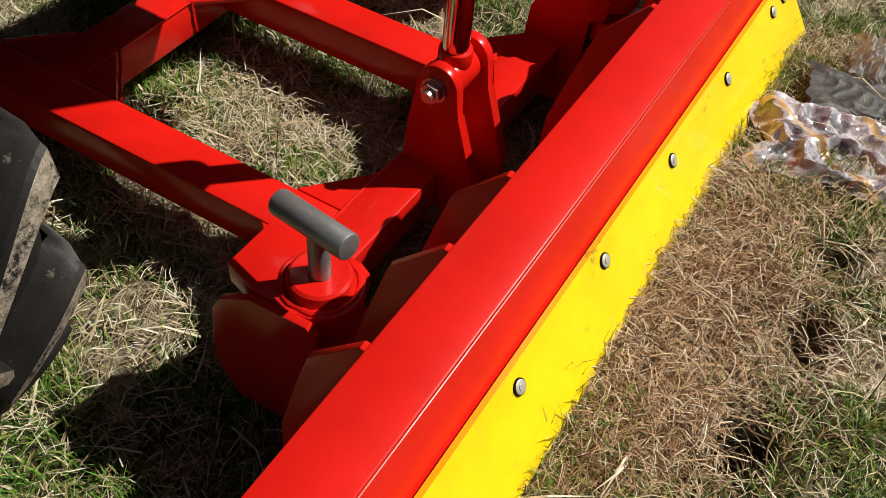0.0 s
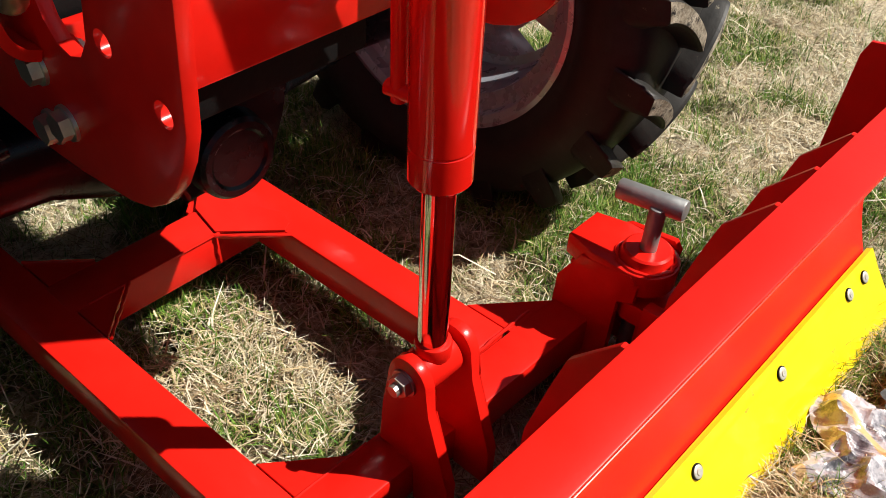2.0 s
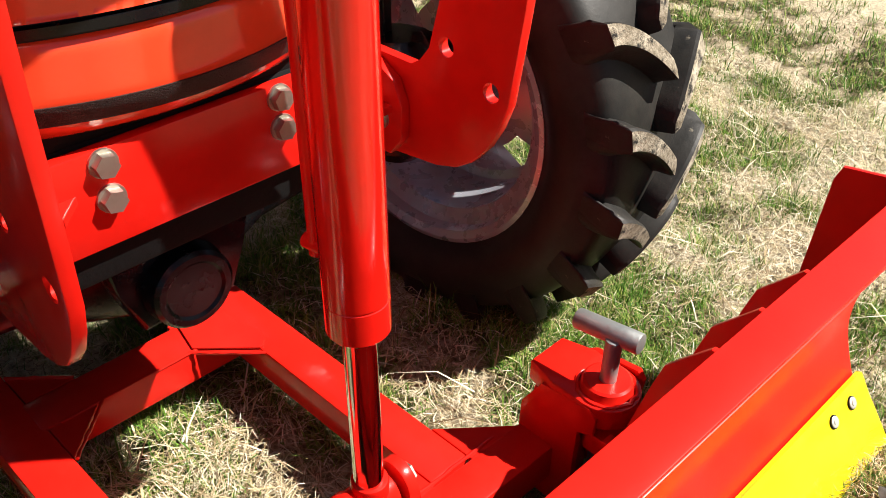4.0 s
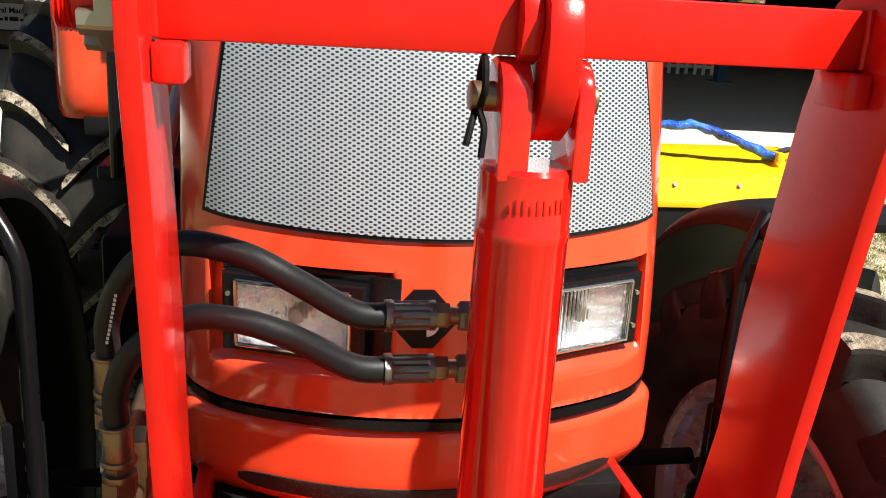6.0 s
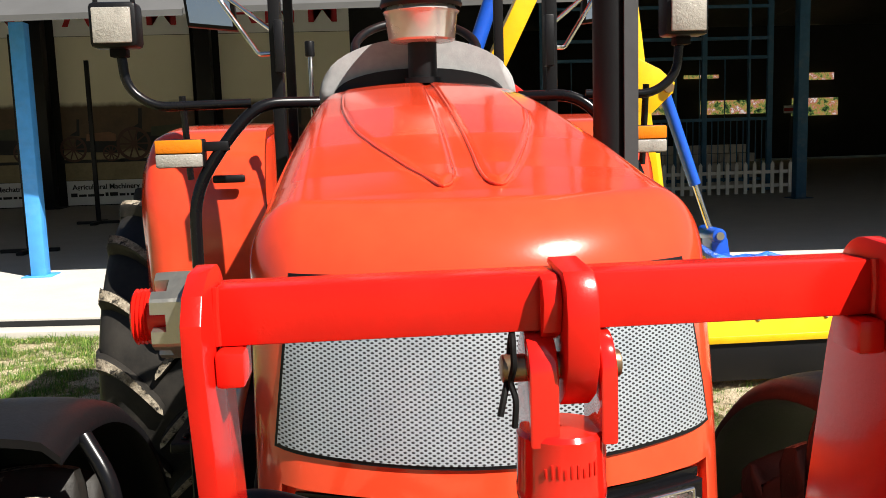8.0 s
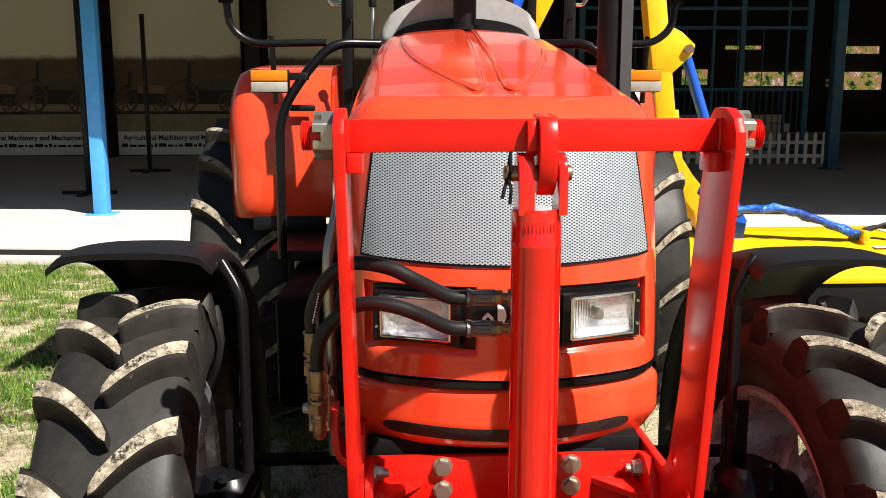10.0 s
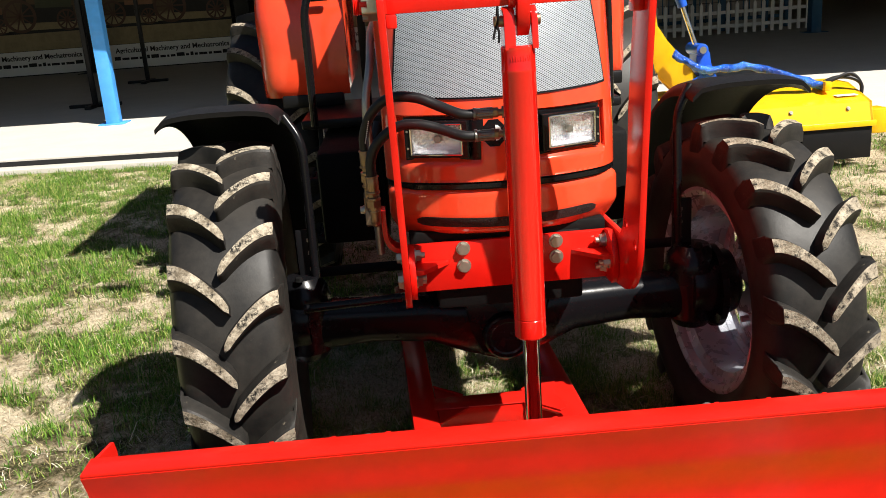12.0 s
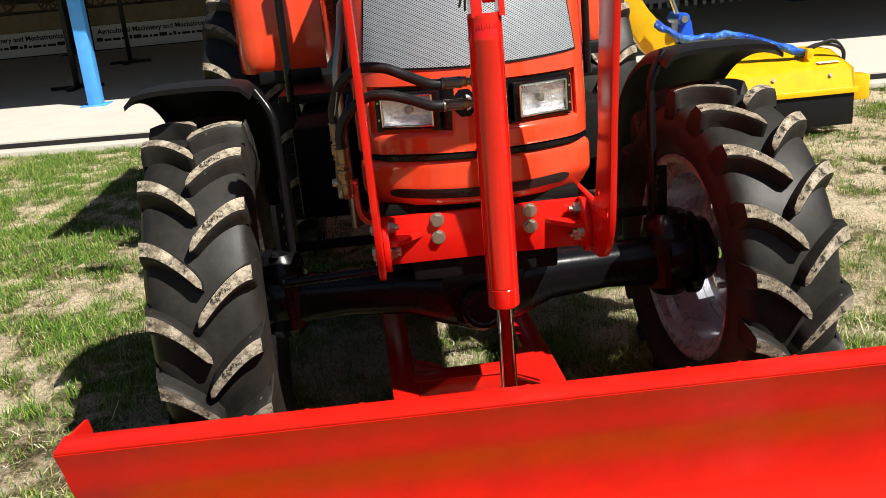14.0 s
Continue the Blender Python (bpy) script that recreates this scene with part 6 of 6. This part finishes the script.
part("linkage", new_prism([(1.80, 0.55), (2.10, 0.53), (2.12, 0.66), (2.06, 0.74), (2.05, 0.86), (2.00, 0.93), (1.94, 0.92), (1.95, 0.78), (1.98, 0.70), (1.90, 0.66), (1.82, 0.64)], 1, 4.17, 4.33, 0.008), BLUE, mower, "blue pivot linkage plates")
for x, z in ((1.975, 0.89), (1.85, 0.60), (2.03, 0.73)):
    part("linkage_pin", new_rod((x, 4.12, z), (x, 4.38, z), 0.045, bevel=0.006), BLUE, mower)
    part("pin_cap", new_rod((x, 4.115, z), (x, 4.105, z), 0.025), ZINC, mower)
wrap_pts = smooth_line([(1.76, 4.12, 0.88), (1.88, 4.08, 0.80), (2.0, 4.08, 0.745), (2.26, 4.08, 0.755), (2.42, 4.08, 0.715), (2.58, 4.08, 0.665), (2.76, 4.1, 0.605), (2.88, 4.1, 0.56)], 6)
wrap = new_tube(wrap_pts, 0.028, 14)
for v in wrap.verts:
    v.co += Vector((noise.noise(v.co * 13), noise.noise(v.co * 13 + Vector((7, 0, 0))), noise.noise(v.co * 13 + Vector((0, 7, 0))))) * 0.016
WRAP = Nodes("blue_plastic_wrap")
WRAP.set(Base_Color=WRAP.ramp(WRAP.noise(7, 4), [(0.36, (0.006, 0.03, 0.20)), (0.52, (0.012, 0.10, 0.55)), (0.66, (0.05, 0.22, 0.75)), (0.74, (0.35, 0.22, 0.10))]), Roughness=0.18)
WRAP.bump(WRAP.noise(28, 4), 0.9, 0.03)
part("hose_wrap", wrap, WRAP.mat, mower, "crumpled blue plastic hose wrap")
for d in (0.0, 0.03):
    part("hose", new_tube(smooth_line([(2.85, 4.1 + d, 0.57), (2.97, 4.1 + d, 0.615), (3.08, 4.1, 0.64 - d), (3.15, 4.08, 0.56), (3.14, 4.06, 0.46)], 6), 0.014, 10), RUBBER, mower, "black hydraulic hose")
part("hose_clip", new_box(2.86, 2.91, 4.04, 4.16, 0.535, 0.60, bevel=0.006), MOWER_YELLOW, mower)
part("support_leg", new_box(1.60, 1.68, 4.5, 4.58, 0.0, 0.5, bevel=0.01), MOWER_YELLOW, mower)

# ---- second tractor's wheel beyond ----
RIM_ORANGE = paint("orange_rim_paint", (0.85, 0.09, 0.02), 0.3, 0.1)
other = thing("parked_tractor_wheel", "black tractor tyre on a bright orange rim standing on the grass", "tractor wheel", at=(3.67, 1.98, 0))
ow = tractor_wheel("tyre", 0.575, 0.30, 0.37, 17, 0.034, other, RIM_ORANGE, "black lugged tyre on a bright orange rim", muddy=False)
ow.matrix_basis = pose(0, 0, 0.555, 0, 0, 70)
part("hub", new_rod((0.02, -0.06, 0.555), (0.0, 0.2, 0.555), 0.09, bevel=0.01), RIM_ORANGE, other)


# ---- litter ----
def ridges(u, v, scale, seed):
    """Sharp creases: 1 along them, 0 between."""
    return 1 - abs(noise.noise((u * scale + seed, v * scale - seed, seed * 0.7))) * 2.4


def crumpled(name, cx, cy, sx, sy, turn, amp, material, label, seed, folds=3.0, tilt=0.0):
    """A sheet broken into facets by sharp creases; tilt lifts its far side."""
    n = 72
    bm = bmesh.new()
    grid = []
    a = radians(turn)
    for j in range(n + 1):
        row = []
        for i in range(n + 1):
            u, v = i / n - 0.5, j / n - 0.5
            r = 1 + 0.28 * noise.noise((u * 2.4 + seed, v * 2.4, 2.0)) + 0.08 * noise.noise((u * 8, v * 8 + seed, 4.0))
            x, y = u * sx * r, v * sy * r
            wu, wv = u + 0.12 * noise.noise((u * 2, v * 2, seed)), v + 0.12 * noise.noise((u * 2, v * 2, seed + 5))
            fold = 0.55 * ridges(wu, wv, folds * 0.8, seed) + 0.30 * ridges(wv * 1.3, wu, folds * 1.7, seed + 3) + 0.14 * ridges(wu, wv, folds * 4, seed + 8)
            edge = min(1.0, 5 * min(0.5 - abs(u), 0.5 - abs(v)) + 0.30)
            z = 0.018 + amp * (0.25 + fold) * edge + tilt * (v + 0.5)
            px, py = cx + x * math.cos(a) - y * math.sin(a), cy + x * math.sin(a) + y * math.cos(a)
            row.append(bm.verts.new((px, py, max(z, lumps(px, py) + 0.014))))
        grid.append(row)
    for j in range(n):
        for i in range(n):
            bm.faces.new((grid[j][i], grid[j][i + 1], grid[j + 1][i + 1], grid[j + 1][i]))
    ob = part(name, bm, material, None, angle=14)
    return tagged(ob, label, "litter")


SHEET = Nodes("printed_plastic_sheet")
turned = SHEET.add("Mapping", Rotation=(0.0, 0.0, 0.5), Scale=(1.0, 1.0, 1.0))
SHEET.link(SHEET.coord.outputs["Object"], turned.inputs["Vector"])
stripes = SHEET.add("TexWave", Scale=2.3, Distortion=1.2, Detail=1.0)
SHEET.link(turned.outputs[0], stripes.inputs["Vector"])
grey = SHEET.ramp(SHEET.noise(17, 6, 0.7), [(0.36, (0.07, 0.07, 0.08)), (0.44, (0.26, 0.25, 0.27)), (0.51, (0.48, 0.46, 0.48)), (0.58, (0.40, 0.33, 0.33)), (0.65, (0.82, 0.80, 0.80))])
SHEET.set(Base_Color=SHEET.mix(SHEET.ramp(stripes.outputs["Fac"], [(0.955, (0, 0, 0)), (0.97, (1, 1, 1))]), grey, (0.56, 0.37, 0.17)), Roughness=0.30, Coat_Weight=0.25)
NEWS = Nodes("old_newsprint")
NEWS.set(Base_Color=NEWS.ramp(NEWS.noise(30, 8, 0.7), [(0.42, (0.022, 0.020, 0.018)), (0.58, (0.065, 0.055, 0.045)), (0.72, (0.22, 0.18, 0.13))]), Roughness=0.6)
NEWS.bump(NEWS.noise(18, 4), 0.3, 0.01)
CLEAR_BAG = Nodes("clear_bag")
CLEAR_BAG.set(Base_Color=CLEAR_BAG.mix(CLEAR_BAG.noise(16), (0.45, 0.44, 0.42), (0.72, 0.71, 0.70)), Roughness=0.18, Alpha=0.55)
CLEAR_BAG.bump(CLEAR_BAG.noise(30, 4), 0.6, 0.012)
crumpled("plastic_sheet", 0.583, -0.855, 0.235, 0.315, 8, 0.042, SHEET.mat, "crumpled grey and white printed plastic sheet on the grass", 4.0)
crumpled("folded_newspaper", 0.765, -0.865, 0.15, 0.21, 18, 0.016, NEWS.mat, "dark folded newspaper lying on the grass", 9.0, 1.6, 0.03)
crumpled("plastic_bag", 0.905, -0.885, 0.13, 0.15, 10, 0.045, CLEAR_BAG.mat, "clear crumpled plastic bag on the grass", 14.0, 4.0, 0.02)


# ---- grass and straw ----
def scatter(name, tufts, each, spread, area, seed, height, width, flat, material, label, keep):
    """Tufts of tapered, bent blades as one mesh. flat: 0 upright, 1 lying."""
    rng = np.random.default_rng(seed)
    verts, faces = [], []
    x0, x1, y0, y1 = area
    made = tries = 0
    while made < tufts and tries < tufts * 8:
        tries += 1
        cx, cy = rng.uniform(x0, x1), rng.uniform(y0, y1)
        if rng.random() > keep(cx, cy):
            continue
        made += 1
        ground_z = lumps(cx, cy)
        size = rng.uniform(0.6, 1.4)
        for _ in range(rng.integers(max(1, each // 2), each + 1)):
            x, y = cx + rng.normal() * spread, cy + rng.normal() * spread
            h = height * size * rng.uniform(0.5, 1.3)
            w = width * rng.uniform(0.6, 1.3)
            a = rng.uniform(0, 2 * math.pi)
            lean = rng.uniform(0.25, 1.2) if flat < 0.5 else rng.uniform(1.25, 1.52)
            ax, ay = math.cos(a), math.sin(a)
            px, py = -ay * w / 2, ax * w / 2
            z = ground_z - 0.003 if flat < 0.5 else ground_z + rng.uniform(0.001, 0.020)
            run, rise = math.sin(lean) * h, math.cos(lean) * h
            bend = 0.0 if flat < 0.5 else rng.uniform(-0.12, 0.12) * h
            mx, my, mz = x + ax * run * 0.45 - ay * bend, y + ay * run * 0.45 + ax * bend, z + rise * (0.66 if flat < 0.5 else 0.9)
            ex, ey, ez = x + ax * run, y + ay * run, z + rise * (0.95 if flat < 0.5 else 0.5)
            n = len(verts)
            tip = 0.0 if flat < 0.5 else 0.45
            verts += [(x - px, y - py, z), (x + px, y + py, z), (mx + px * 0.85, my + py * 0.85, mz), (mx - px * 0.85, my - py * 0.85, mz), (ex + px * tip, ey + py * tip, ez)]
            faces += [(n, n + 1, n + 2, n + 3), (n + 3, n + 2, n + 4)]
    data = bpy.data.meshes.new(name)
    data.from_pydata(verts, [], faces)
    data.materials.append(material)
    return tagged(new(name, data), label, "grass", kind="stuff")


def windrow(x, y):
    d = abs((y + 0.765 + 0.04 * math.sin(3 * x)) / 0.12)
    return math.exp(-d * d) * (0.2 + 0.8 * math.exp(-((x - 0.02) / 0.30) ** 2))


def bare(x, y):
    """0 in the holes, 1 elsewhere."""
    return 0.0 if any(math.hypot(x - dx, y - dy) < r * 0.8 for dx, dy, r, depth in DENTS if depth > 0.05) else 1.0


NEAR, WIDE = (-1.3, 2.3, -1.5, 1.4), (-3.6, 4.8, -0.6, 6.3)
scatter("grass", 22000, 13, 0.013, NEAR, 1, 0.040, 0.0015, 0, GRASS, "short green and yellowing grass blades", lambda x, y: green(x, y) * bare(x, y))
scatter("grass", 34000, 9, 0.022, WIDE, 2, 0.038, 0.0032, 0, GRASS, "short green and yellowing grass blades", green)
scatter("dry_straw", 42000, 3, 0.028, NEAR, 3, 0.046, 0.0015, 1, STRAW, "dry straw lying on the soil", lambda x, y: max(0.12, min(1.0, 0.45 - 1.3 * patch(x, y))) * bare(x, y))
scatter("dry_straw", 900, 3, 0.05, NEAR, 13, 0.11, 0.0034, 1, STRAW, "long pale straw stalks lying on the turf", lambda x, y: dry(x, y) * bare(x, y))
scatter("dry_straw", 24000, 3, 0.04, WIDE, 4, 0.050, 0.0026, 1, STRAW, "dry straw lying on the soil", lambda x, y: max(0.3, dry(x, y)))
scatter("dry_straw", 120, 3, 0.03, (-0.24, 0.24, -0.14, 0.32), 21, 0.085, 0.0032, 1, STRAW, "long pale straw stalks between the push arms", bare)
scatter("dry_straw", 800, 3, 0.02, (-0.24, 0.20, -0.10, 0.30), 22, 0.045, 0.0016, 1, STRAW, "matted dry straw between the push arms", lambda x, y: bare(x, y) * math.exp(-((x + 0.05) / 0.16) ** 2 - ((y - 0.13) / 0.15) ** 2))
scatter("cut_straw", 9500, 3, 0.02, (-0.6, 1.0, -1.15, -0.66), 5, 0.040, 0.0013, 0.6, BROWN_STRAW, "brown cut straw heaped along the blade edge", lambda x, y: windrow(x, y) * bare(x, y))
scatter("grass_clump", 2600, 20, 0.028, (-3.6, -0.95, 0.6, 6.2), 7, 0.062, 0.0032, 0, LAWN, "taller green grass clumps on the lawn", lambda x, y: max(0.0, green(x, y) - 0.35))
scatter("grass_clump", 800, 16, 0.020, (-1.3, 2.6, -1.4, 1.4), 8, 0.075, 0.0018, 0, GRASS, "taller green grass clumps on the lawn", lambda x, y: max(0.0, green(x, y) - 0.2) * bare(x, y))
scatter("grass", 6500, 9, 0.022, (-6.6, -3.55, 2.2, 6.7), 9, 0.040, 0.0044, 0, GRASS, "short green and yellowing grass blades", green)
